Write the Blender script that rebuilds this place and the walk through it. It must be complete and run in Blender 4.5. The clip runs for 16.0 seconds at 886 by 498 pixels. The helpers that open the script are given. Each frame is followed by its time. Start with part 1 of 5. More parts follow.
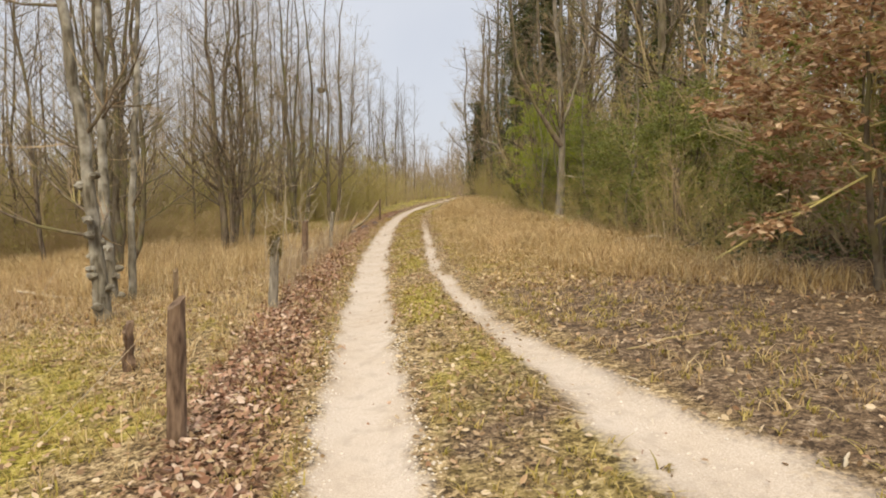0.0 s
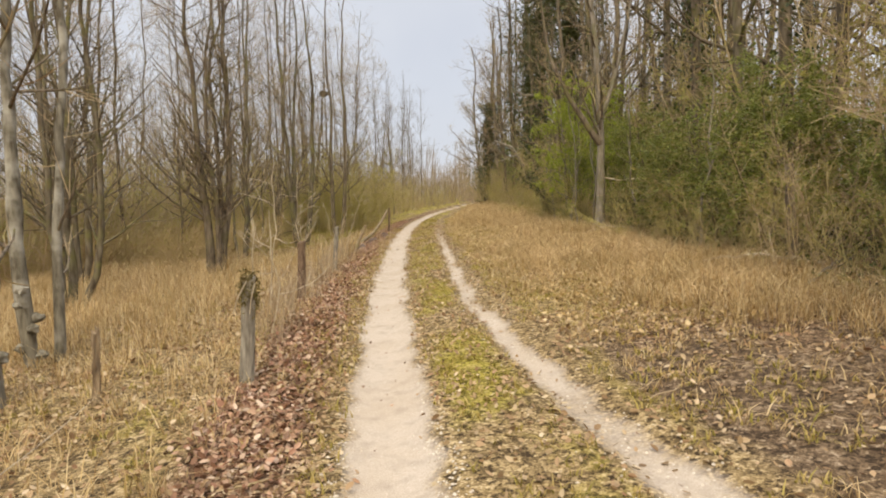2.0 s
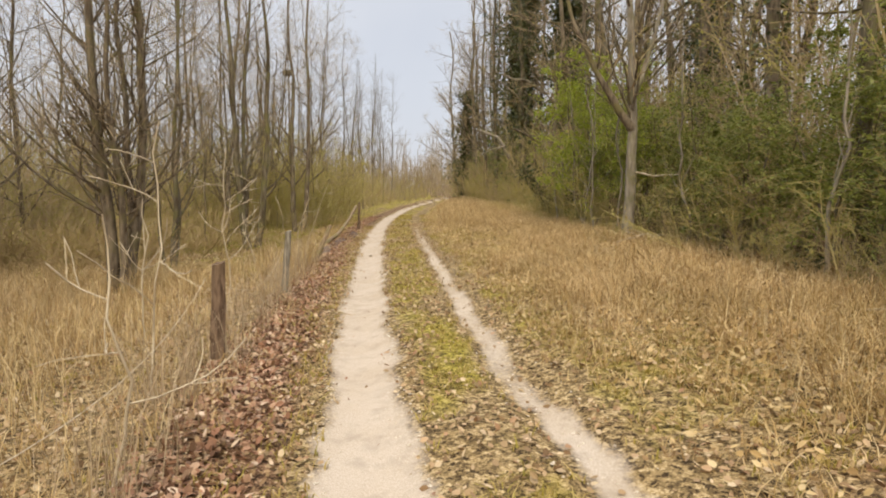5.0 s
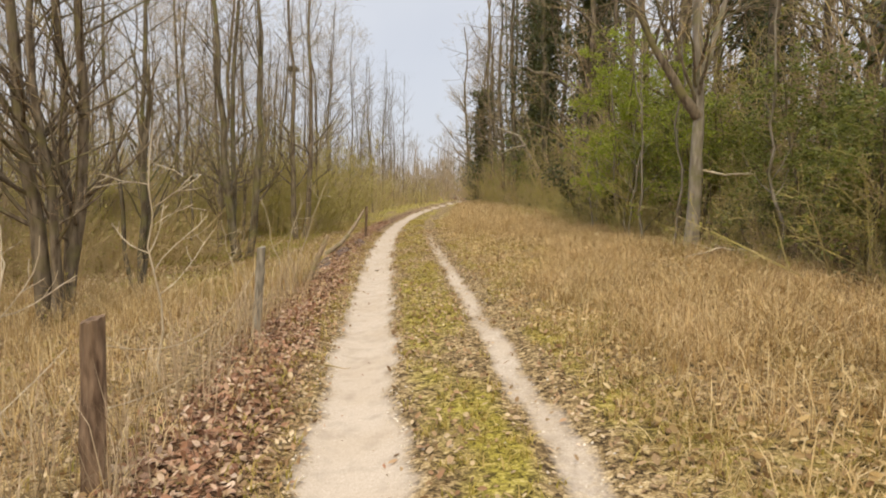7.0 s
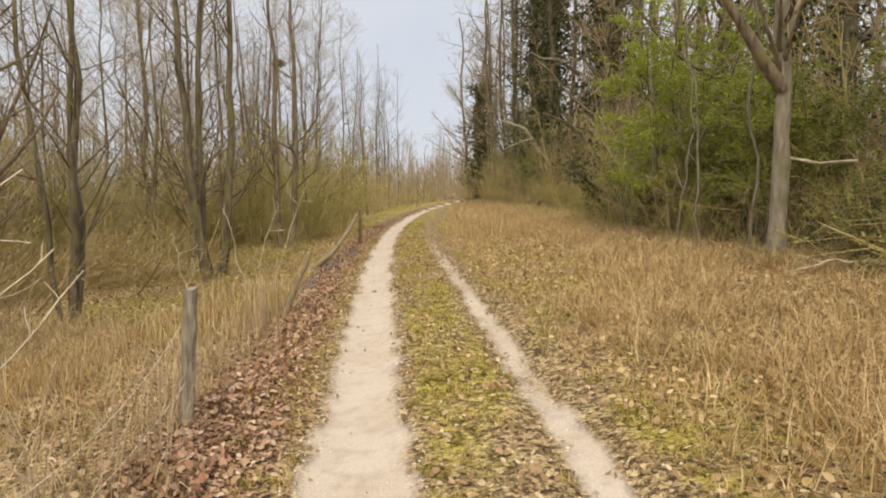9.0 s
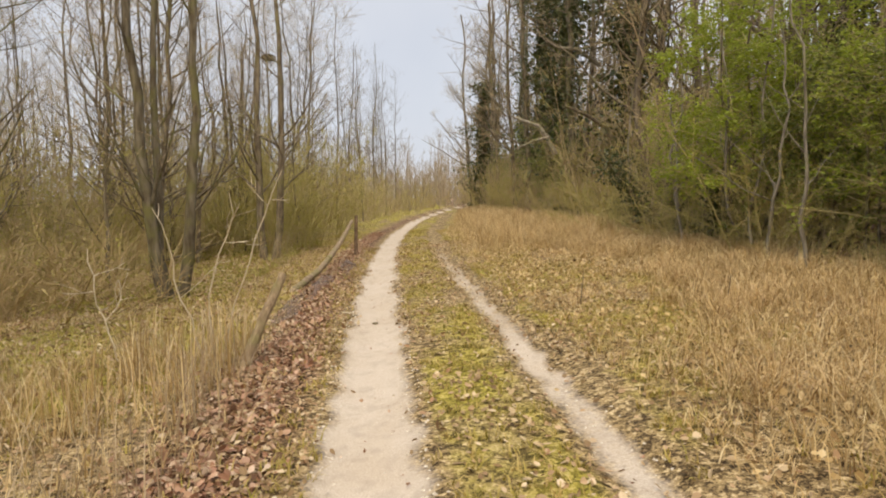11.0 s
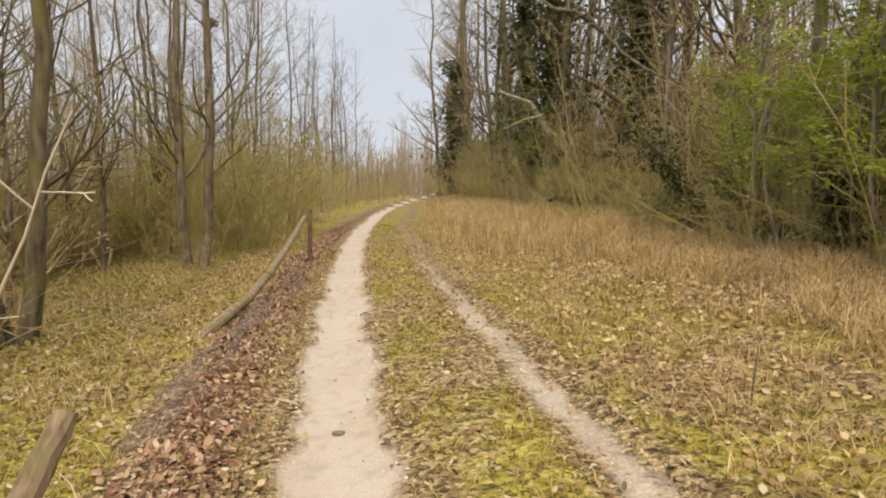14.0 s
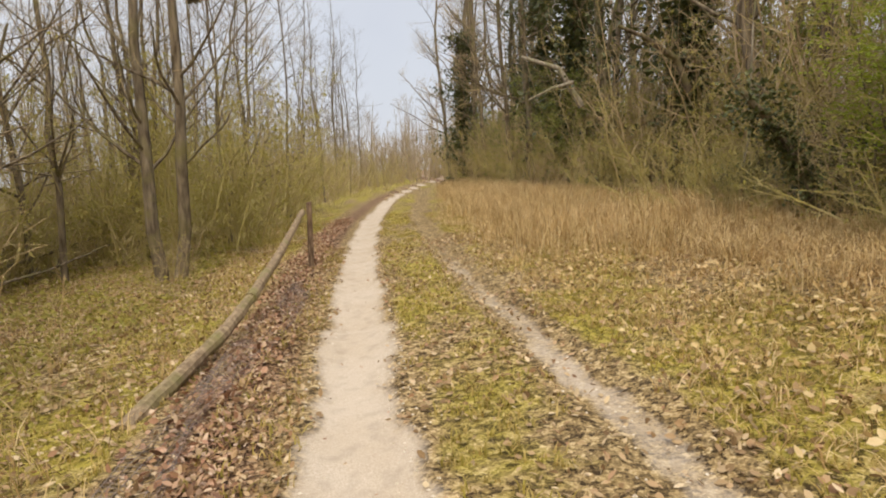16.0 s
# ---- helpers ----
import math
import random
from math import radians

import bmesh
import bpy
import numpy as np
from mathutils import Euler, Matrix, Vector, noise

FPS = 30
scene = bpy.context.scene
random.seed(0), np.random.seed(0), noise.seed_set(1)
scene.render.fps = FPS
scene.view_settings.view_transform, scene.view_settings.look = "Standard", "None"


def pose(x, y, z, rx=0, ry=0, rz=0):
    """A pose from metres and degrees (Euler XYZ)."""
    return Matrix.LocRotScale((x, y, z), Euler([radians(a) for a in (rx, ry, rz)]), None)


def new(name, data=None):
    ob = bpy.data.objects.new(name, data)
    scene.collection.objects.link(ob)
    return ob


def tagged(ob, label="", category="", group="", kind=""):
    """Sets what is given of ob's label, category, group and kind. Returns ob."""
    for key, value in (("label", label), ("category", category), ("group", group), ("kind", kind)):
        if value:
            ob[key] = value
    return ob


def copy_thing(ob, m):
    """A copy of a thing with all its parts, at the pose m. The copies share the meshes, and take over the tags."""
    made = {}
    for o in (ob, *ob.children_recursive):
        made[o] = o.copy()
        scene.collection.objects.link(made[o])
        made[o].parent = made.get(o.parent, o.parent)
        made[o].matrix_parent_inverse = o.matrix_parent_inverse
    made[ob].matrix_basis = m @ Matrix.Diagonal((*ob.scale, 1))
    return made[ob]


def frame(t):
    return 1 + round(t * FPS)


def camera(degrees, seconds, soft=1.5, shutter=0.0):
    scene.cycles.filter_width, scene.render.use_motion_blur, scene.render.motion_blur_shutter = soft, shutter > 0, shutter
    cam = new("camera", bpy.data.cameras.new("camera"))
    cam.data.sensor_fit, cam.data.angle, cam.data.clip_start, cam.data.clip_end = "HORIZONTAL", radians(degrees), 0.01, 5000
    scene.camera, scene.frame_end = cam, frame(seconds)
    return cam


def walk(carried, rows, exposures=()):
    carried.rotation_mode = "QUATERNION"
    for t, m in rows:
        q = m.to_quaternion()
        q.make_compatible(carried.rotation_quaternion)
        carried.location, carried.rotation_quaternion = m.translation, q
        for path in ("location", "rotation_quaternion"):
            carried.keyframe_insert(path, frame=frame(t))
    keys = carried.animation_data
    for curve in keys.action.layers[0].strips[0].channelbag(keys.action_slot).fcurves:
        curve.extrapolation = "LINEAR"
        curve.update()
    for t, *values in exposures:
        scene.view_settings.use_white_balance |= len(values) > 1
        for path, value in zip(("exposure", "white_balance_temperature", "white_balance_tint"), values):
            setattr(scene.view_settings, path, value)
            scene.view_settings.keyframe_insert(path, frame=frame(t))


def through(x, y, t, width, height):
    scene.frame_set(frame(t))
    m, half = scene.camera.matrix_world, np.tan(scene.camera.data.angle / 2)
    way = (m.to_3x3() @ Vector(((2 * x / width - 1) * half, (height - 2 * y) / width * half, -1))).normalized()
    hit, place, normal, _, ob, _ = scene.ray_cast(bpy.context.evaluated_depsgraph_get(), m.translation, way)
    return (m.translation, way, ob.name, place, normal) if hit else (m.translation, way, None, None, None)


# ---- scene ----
cam = camera(71.2, 16.0, 1.95)
METRES, EYE, TILT, LEAN, TURN = 21.1, 1.5, 0.0, -4.9, -0.6
ROWS = [
    (0.0, 0.0, 0.0, 0.0, -0.44, -5.77, 4.39),
    (0.5, -0.0034, 0.0316, 0.0013, 0.77, -4.8, 3.13),
    (1.0, -0.0096, 0.064, 0.0016, 0.45, -4.29, 4.58),
    (1.5, -0.0141, 0.0967, 0.0026, 1.79, -5.4, 4.37),
    (2.0, -0.0205, 0.1304, 0.0029, 0.01, -5.16, 5.48),
    (2.5, -0.024, 0.1619, 0.0039, 2.38, -7.18, 4.82),
    (3.0, -0.0296, 0.1905, 0.003, -1.84, -9.0, 4.14),
    (3.5, -0.032, 0.2229, 0.0032, -2.73, -8.42, 4.71),
    (4.0, -0.0379, 0.2551, 0.0039, -3.34, -5.85, 3.34),
    (6.5, -0.045, 0.4046, 0.0034, -2.34, -6.13, 5.15),
    (7.0, -0.0461, 0.4353, 0.0028, -1.96, -5.57, 3.96),
    (7.5, -0.0488, 0.463, 0.0029, -4.47, -6.46, 3.17),
    (8.0, -0.051, 0.4937, 0.0037, -2.75, -6.83, 4.24),
    (8.5, -0.0549, 0.5231, 0.0034, -4.79, -8.34, 4.79),
    (9.0, -0.0555, 0.5566, 0.0043, -2.51, -5.67, 5.14),
    (11.5, -0.0727, 0.7179, -0.0009, -3.28, -4.81, 4.98),
    (12.0, -0.0765, 0.7484, -0.0001, -4.4, -4.53, 4.5),
    (12.5, -0.0775, 0.7768, 0.0017, -4.33, -5.6, 6.4),
    (13.0, -0.0795, 0.8076, 0.0019, -6.96, -6.44, 7.57),
    (13.5, -0.0783, 0.8414, 0.0012, -4.45, -5.96, 4.95),
    (14.0, -0.0798, 0.8719, 0.0005, -6.6, -6.4, 4.7),
    (14.5, -0.0786, 0.9013, -0.0014, -7.28, -6.18, 4.26),
    (15.0, -0.0805, 0.9311, -0.0013, -9.02, -5.81, 4.78),
    (15.5, -0.0831, 0.9612, -0.0026, -7.78, -6.31, 5.76),
    (16.0, -0.0872, 0.9927, -0.0009, -6.31, -7.84, 6.83),
]
walk(cam, [(t, pose(-0.128, 0, EYE, TILT, LEAN, TURN) @ pose(METRES * x, METRES * y, METRES * z, 90 + pitch, roll, yaw)) for t, x, y, z, yaw, pitch, roll in ROWS])


# ---- world, sun, exposure ----
scene.view_settings.exposure = 0.11
SUN_EL, SUN_AZ = 48.0, 188.0
world = bpy.data.worlds.new("overcast_sky")
scene.world = world
world.use_nodes = True
wn = world.node_tree
wn.nodes.clear()
w_out = wn.nodes.new("ShaderNodeOutputWorld")
w_bg = wn.nodes.new("ShaderNodeBackground")
w_sky = wn.nodes.new("ShaderNodeTexSky")
w_sky.sky_type = "NISHITA"
w_sky.sun_disc = False
w_sky.sun_elevation, w_sky.sun_rotation = radians(SUN_EL), radians(SUN_AZ)
w_sky.air_density, w_sky.dust_density = 1.0, 3.0
w_co = wn.nodes.new("ShaderNodeTexCoord")
w_no = wn.nodes.new("ShaderNodeTexNoise")
w_no.inputs["Scale"].default_value, w_no.inputs["Detail"].default_value = 2.2, 4.0
w_ramp = wn.nodes.new("ShaderNodeValToRGB")
w_ramp.color_ramp.elements[0].position, w_ramp.color_ramp.elements[0].color = 0.3, (7.5, 7.85, 8.7, 1)
w_ramp.color_ramp.elements[1].position, w_ramp.color_ramp.elements[1].color = 0.7, (9.0, 9.15, 9.6, 1)
w_mix = wn.nodes.new("ShaderNodeMix")
w_mix.data_type = "RGBA"
w_mix.inputs[0].default_value = 0.86
wn.links.new(w_co.outputs["Generated"], w_no.inputs["Vector"])
wn.links.new(w_no.outputs[0], w_ramp.inputs[0])
wn.links.new(w_sky.outputs[0], w_mix.inputs[6])
wn.links.new(w_ramp.outputs[0], w_mix.inputs[7])
w_sep = wn.nodes.new("ShaderNodeSeparateXYZ")
w_rise = wn.nodes.new("ShaderNodeMapRange")
w_rise.interpolation_type = "SMOOTHSTEP"
for slot, value in ((1, 0.3), (2, 0.95), (3, 1.0), (4, 2.5)):
    w_rise.inputs[slot].default_value = value
w_lift = wn.nodes.new("ShaderNodeVectorMath")
w_lift.operation = "SCALE"
wn.links.new(w_co.outputs["Generated"], w_sep.inputs[0])
wn.links.new(w_sep.outputs[2], w_rise.inputs[0])
wn.links.new(w_mix.outputs[2], w_lift.inputs[0])
wn.links.new(w_rise.outputs[0], w_lift.inputs["Scale"])
wn.links.new(w_lift.outputs[0], w_bg.inputs[0])
wn.links.new(w_bg.outputs[0], w_out.inputs[0])
w_bg.inputs[1].default_value = 0.088

sun = new("sun", bpy.data.lights.new("sun", "SUN"))
sun.data.energy, sun.data.angle, sun.data.color = 2.3, radians(30), (1.0, 0.85, 0.55)
sun.rotation_euler = (radians(90 - SUN_EL), 0, radians(180 - SUN_AZ))


# ---- materials ----
def shader(name, rough=0.9, spec=0.2):
    mat = bpy.data.materials.new(name)
    mat.use_nodes = True
    tree = mat.node_tree
    bsdf = tree.nodes["Principled BSDF"]
    bsdf.inputs["Roughness"].default_value = rough
    bsdf.inputs["Specular IOR Level"].default_value = spec
    return mat, tree, bsdf


def node(tree, kind, **values):
    n = tree.nodes.new(kind)
    for key, value in values.items():
        n.inputs[key].default_value = value
    return n


def noise_tex(tree, scale, detail=4.0, stretch=None):
    co = tree.nodes.new("ShaderNodeTexCoord")
    tex = node(tree, "ShaderNodeTexNoise", Scale=scale, Detail=detail)
    if stretch:
        mp = tree.nodes.new("ShaderNodeMapping")
        mp.inputs["Scale"].default_value = stretch
        tree.links.new(co.outputs["Object"], mp.inputs["Vector"])
        tree.links.new(mp.outputs[0], tex.inputs["Vector"])
    else:
        tree.links.new(co.outputs["Object"], tex.inputs["Vector"])
    return tex.outputs[0]


def ramp(tree, value, stops):
    r = tree.nodes.new("ShaderNodeValToRGB")
    els = r.color_ramp.elements
    while len(els) < len(stops):
        els.new(0.5)
    for el, (p, c) in zip(els, stops):
        el.position, el.color = p, (*c, 1)
    tree.links.new(value, r.inputs[0])
    return r.outputs[0]


def blend(tree, fac, a, b, mode="MIX"):
    m = tree.nodes.new("ShaderNodeMix")
    m.data_type, m.blend_type = "RGBA", mode
    for value, slot in ((fac, 0), (a, 6), (b, 7)):
        if isinstance(value, (int, float)):
            m.inputs[slot].default_value = value
        elif isinstance(value, tuple):
            m.inputs[slot].default_value = (*value, 1)
        else:
            tree.links.new(value, m.inputs[slot])
    return m.outputs[2]


def calc(tree, op, a, b):
    m = tree.nodes.new("ShaderNodeMath")
    m.operation = op
    m.use_clamp = op == "MULTIPLY"
    for value, slot in ((a, 0), (b, 1)):
        if isinstance(value, (int, float)):
            m.inputs[slot].default_value = value
        else:
            tree.links.new(value, m.inputs[slot])
    return m.outputs[0]


def relief(tree, bsdf, height, strength, distance):
    b = node(tree, "ShaderNodeBump", Strength=strength, Distance=distance)
    tree.links.new(height, b.inputs["Height"])
    tree.links.new(b.outputs[0], bsdf.inputs["Normal"])


def bark_material(name, dark, light, patch, patch_amount=0.5, scale=14.0):
    mat, tree, bsdf = shader(name, 0.92, 0.15)
    grain = noise_tex(tree, scale, 6.0, (1, 1, 0.22))
    blot = noise_tex(tree, 2.6, 4.0)
    base = ramp(tree, grain, [(0.32, dark), (0.68, light)])
    mask = ramp(tree, blot, [(patch_amount - 0.06, (0, 0, 0)), (patch_amount + 0.12, (1, 1, 1))])
    tree.links.new(blend(tree, mask, base, patch), bsdf.inputs["Base Color"])
    relief(tree, bsdf, grain, 0.7, 0.02)
    return mat


def leaf_material(name, colours, rough=0.6, spec=0.3, through=0.25):
    """Leaf colours spread over the leaves one by one, with light that comes through."""
    mat, tree, bsdf = shader(name, rough, spec)
    geo = tree.nodes.new("ShaderNodeNewGeometry")
    stops = [(i / max(1, len(colours) - 1), c) for i, c in enumerate(colours)]
    colour = ramp(tree, geo.outputs["Random Per Island"], stops)
    blot = noise_tex(tree, 1.1, 2.0)
    colour = blend(tree, ramp(tree, blot, [(0.35, (0, 0, 0)), (0.7, (0.6, 0.6, 0.6))]), colour, blend(tree, 1.0, colour, (0.62, 0.62, 0.5), "MULTIPLY"))
    tree.links.new(colour, bsdf.inputs["Base Color"])
    if through:
        tr = tree.nodes.new("ShaderNodeBsdfTranslucent")
        tree.links.new(colour, tr.inputs["Color"])
        mx = tree.nodes.new("ShaderNodeMixShader")
        mx.inputs[0].default_value = through
        tree.links.new(bsdf.outputs[0], mx.inputs[1])
        tree.links.new(tr.outputs[0], mx.inputs[2])
        tree.links.new(mx.outputs[0], tree.nodes["Material Output"].inputs[0])
    return mat


BARK = bark_material("bark_grey_brown", (0.075, 0.056, 0.039), (0.25, 0.2, 0.14), (0.175, 0.15, 0.07), 0.56)
BARK_MOSSY = bark_material("bark_mossy", (0.08, 0.06, 0.038), (0.22, 0.185, 0.13), (0.16, 0.145, 0.06), 0.54)
BARK_PALE = bark_material("bark_pale_grey", (0.15, 0.125, 0.095), (0.34, 0.295, 0.23), (0.19, 0.175, 0.09), 0.55)
BARK_BIRCH = bark_material("bark_birch_scarred", (0.075, 0.06, 0.04), (0.27, 0.24, 0.18), (0.46, 0.43, 0.36), 0.55, 18.0)
TWIG = bark_material("twig_brown", (0.28, 0.2, 0.125), (0.5, 0.385, 0.235), (0.4, 0.33, 0.14), 0.55, 5.0)
TWIG_OLIVE = bark_material("twig_olive", (0.31, 0.25, 0.115), (0.48, 0.395, 0.19), (0.4, 0.34, 0.12), 0.5, 5.0)
TWIG_BRACKEN = bark_material("twig_bracken", (0.28, 0.2, 0.1), (0.5, 0.37, 0.2), (0.38, 0.3, 0.12), 0.55, 5.0)
# far trees: grey-brown set paler than bark, distance haze put into the colour
TWIG_FAR = bark_material("twig_far_hazed", (0.23, 0.175, 0.12), (0.4, 0.32, 0.235), (0.32, 0.27, 0.155), 0.55, 3.0)
TWIG_PALE = bark_material("twig_straw", (0.4, 0.32, 0.22), (0.68, 0.58, 0.43), (0.48, 0.4, 0.27), 0.6, 9.0)
POST_BROWN = bark_material("brown_post", (0.06, 0.036, 0.024), (0.27, 0.185, 0.125), (0.15, 0.1, 0.06), 0.56, 26.0)
POST_PALE = bark_material("silvery_post", (0.13, 0.11, 0.085), (0.36, 0.32, 0.255), (0.18, 0.16, 0.08), 0.6, 24.0)
LOG_WOOD = bark_material("log_wood", (0.16, 0.11, 0.07), (0.36, 0.27, 0.17), (0.2, 0.18, 0.07), 0.58, 22.0)
NETTING = bark_material("rusty_netting", (0.13, 0.1, 0.09), (0.27, 0.22, 0.2), (0.2, 0.12, 0.08), 0.55, 30.0)
MOSS = bark_material("moss_tuft", (0.07, 0.055, 0.02), (0.22, 0.18, 0.06), (0.14, 0.095, 0.045), 0.55, 30.0)
LEAF_EVERGREEN = leaf_material("leaf_evergreen", [(0.11, 0.13, 0.034), (0.21, 0.24, 0.055), (0.35, 0.37, 0.085), (0.21, 0.225, 0.06)], 0.38, 0.5, 0.52)
LEAF_LIME = leaf_material("leaf_fresh_lime", [(0.28, 0.34, 0.05), (0.43, 0.49, 0.06), (0.28, 0.3, 0.055)], 0.6, 0.3, 0.48)
LEAF_IVY = leaf_material("leaf_ivy", [(0.045, 0.055, 0.018), (0.09, 0.1, 0.03), (0.14, 0.145, 0.05)], 0.45, 0.4, 0.2)
LEAF_BUD = leaf_material("leaf_bud_olive", [(0.3, 0.27, 0.08), (0.42, 0.38, 0.1), (0.38, 0.3, 0.12)], 0.8, 0.2, 0.4)
LEAF_SPRIG = leaf_material("leaf_sprig_yellow_green", [(0.31, 0.28, 0.075), (0.44, 0.39, 0.095), (0.38, 0.3, 0.11)], 0.7, 0.2, 0.42)
LEAF_BEECH = leaf_material("leaf_dead_beech", [(0.17, 0.08, 0.04), (0.44, 0.25, 0.13), (0.7, 0.52, 0.34), (0.3, 0.15, 0.07), (0.55, 0.36, 0.2)], 0.7, 0.3)
LITTER_RED = leaf_material("leaf_litter_russet", [(0.12, 0.06, 0.035), (0.36, 0.185, 0.115), (0.58, 0.375, 0.255), (0.2, 0.1, 0.062), (0.74, 0.57, 0.43), (0.43, 0.225, 0.135), (0.11, 0.06, 0.035)], 0.75, 0.25, 0.1)
LITTER_TAN = leaf_material("leaf_litter_tan", [(0.16, 0.095, 0.05), (0.42, 0.29, 0.16), (0.7, 0.55, 0.37), (0.26, 0.16, 0.085), (0.52, 0.36, 0.21), (0.34, 0.19, 0.11)], 0.8, 0.2, 0.1)
GRASS_DRY = leaf_material("grass_dry", [(0.42, 0.275, 0.12), (0.68, 0.49, 0.235), (0.84, 0.67, 0.405), (0.54, 0.37, 0.16), (0.27, 0.165, 0.07), (0.76, 0.575, 0.31)], 0.75, 0.25, 0.34)
STALK = leaf_material("dead_stalk", [(0.3, 0.22, 0.14), (0.5, 0.39, 0.26), (0.38, 0.27, 0.17)], 0.8, 0.2, 0.1)
GRASS_GREEN = leaf_material("grass_green", [(0.24, 0.195, 0.04), (0.4, 0.325, 0.065), (0.56, 0.43, 0.16), (0.48, 0.345, 0.125), (0.3, 0.26, 0.05)], 0.7, 0.25, 0.3)


def ground_material():
    mat, tree, bsdf = shader("forest_ground", 0.95, 0.1)
    attr = {}
    for key in ("rut", "moss", "litter", "soil"):
        a = tree.nodes.new("ShaderNodeAttribute")
        a.attribute_name = key
        attr[key] = a.outputs["Fac"]
    fine = noise_tex(tree, 38.0, 6.0)
    mid = noise_tex(tree, 7.0, 5.0)
    wide = noise_tex(tree, 1.6, 4.0)
    grit = noise_tex(tree, 120.0, 3.0)
    co = tree.nodes.new("ShaderNodeTexCoord")
    warp = node(tree, "ShaderNodeTexNoise", Scale=26.0, Detail=4.0)
    tree.links.new(co.outputs["Object"], warp.inputs["Vector"])
    bent = blend(tree, 0.07, co.outputs["Object"], warp.outputs["Color"], "ADD")
    chips = []
    for scale in (24.0, 55.0):
        v = node(tree, "ShaderNodeTexVoronoi", Scale=scale)
        tree.links.new(bent, v.inputs["Vector"])
        sep = tree.nodes.new("ShaderNodeSeparateColor")
        tree.links.new(v.outputs["Color"], sep.inputs[0])
        chips.append(sep.outputs[0])
    chip = blend(tree, 0.45, chips[0], chips[1])
    chip = blend(tree, 0.4, chip, fine)
    chip = blend(tree, 0.22, chip, grit)
    earth = ramp(tree, chip, [(0.35, (0.05, 0.033, 0.018)), (0.47, (0.19, 0.132, 0.064)), (0.6, (0.37, 0.265, 0.13)), (0.72, (0.62, 0.48, 0.28))])
    moss = ramp(tree, chip, [(0.35, (0.075, 0.058, 0.014)), (0.47, (0.24, 0.195, 0.038)), (0.6, (0.38, 0.315, 0.06)), (0.72, (0.53, 0.42, 0.16))])
    litter = ramp(tree, chip, [(0.35, (0.035, 0.021, 0.013)), (0.48, (0.13, 0.075, 0.043)), (0.6, (0.3, 0.185, 0.108)), (0.72, (0.58, 0.42, 0.28))])
    sand = ramp(tree, grit, [(0.25, (0.39, 0.315, 0.245)), (0.5, (0.5, 0.415, 0.33)), (0.75, (0.62, 0.535, 0.44))])
    sand = blend(tree, ramp(tree, mid, [(0.5, (0, 0, 0)), (0.72, (0.5, 0.5, 0.5))]), sand, (0.33, 0.27, 0.21))

    def soft(key, a, b, texture, amount):
        shifted = calc(tree, "ADD", attr[key], calc(tree, "MULTIPLY", texture, amount))
        r = node(tree, "ShaderNodeMapRange")
        r.inputs["From Min"].default_value, r.inputs["From Max"].default_value = a, b
        tree.links.new(shifted, r.inputs["Value"])
        return r.outputs[0]

    colour = blend(tree, soft("moss", 0.6, 1.1, mid, 0.75), earth, moss)
    colour = blend(tree, soft("litter", 0.5, 0.9, mid, 0.6), colour, litter)
    soil = ramp(tree, chip, [(0.35, (0.045, 0.031, 0.02)), (0.5, (0.135, 0.09, 0.054)), (0.62, (0.23, 0.16, 0.098)), (0.75, (0.46, 0.36, 0.25))])
    colour = blend(tree, soft("soil", 0.45, 0.95, mid, 0.55), colour, soil)
    colour = blend(tree, soft("rut", 0.74, 1.3, blend(tree, 0.5, mid, fine), 0.95), colour, sand)
    colour = blend(tree, ramp(tree, wide, [(0.4, (0, 0, 0)), (0.7, (0.45, 0.45, 0.45))]), colour, blend(tree, 1.0, colour, (0.8, 0.74, 0.64), "MULTIPLY"))
    tree.links.new(colour, bsdf.inputs["Base Color"])
    bare = calc(tree, "MULTIPLY", attr["rut"], 0.97)
    relief(tree, bsdf, blend(tree, bare, chip, blend(tree, 0.9, wide, (0.5, 0.5, 0.5))), 0.55, 0.03)
    return mat


GROUND = ground_material()
GRIT = bark_material("pale_grit", (0.4, 0.32, 0.24), (0.75, 0.68, 0.57), (0.5, 0.42, 0.33), 0.6, 40.0)


# ---- mesh tools ----
def mesh_of(name, verts, faces, material, smooth=False):
    """A mesh from arrays: verts (n, 3) and faces (m, 3 or 4)."""
    verts, faces = np.asarray(verts, np.float32), np.asarray(faces, np.int32)
    me = bpy.data.meshes.new(name)
    me.vertices.add(len(verts))
    me.vertices.foreach_set("co", verts.ravel())
    me.loops.add(faces.size)
    me.loops.foreach_set("vertex_index", faces.ravel())
    me.polygons.add(len(faces))
    me.polygons.foreach_set("loop_start", np.arange(0, faces.size, faces.shape[1], dtype=np.int32))
    me.polygons.foreach_set("use_smooth", np.full(len(faces), smooth))
    me.update(calc_edges=True)
    me.materials.append(material)
    return me


FINE = ("twig_crown", "branch_crown", "bough_crown", "shoot_clump", "foliage", "bud_spray", "ivy", "moss_cap")


def piece(name, arrays, material, parent=None, label="", smooth=False):
    """One mesh object under a thing or part."""
    ob = new(name, mesh_of(name, arrays[0], arrays[1], material, smooth))
    ob.parent = parent
    return tagged(ob, label, kind="stuff" if name in FINE else "")


def join(*sets):
    verts, faces, k = [], [], 0
    for v, f in sets:
        verts.append(v), faces.append(f + k)
        k += len(v)
    return np.concatenate(verts), np.concatenate(faces)


def unit(v):
    return v / np.maximum(np.linalg.norm(v, axis=-1, keepdims=True), 1e-9)


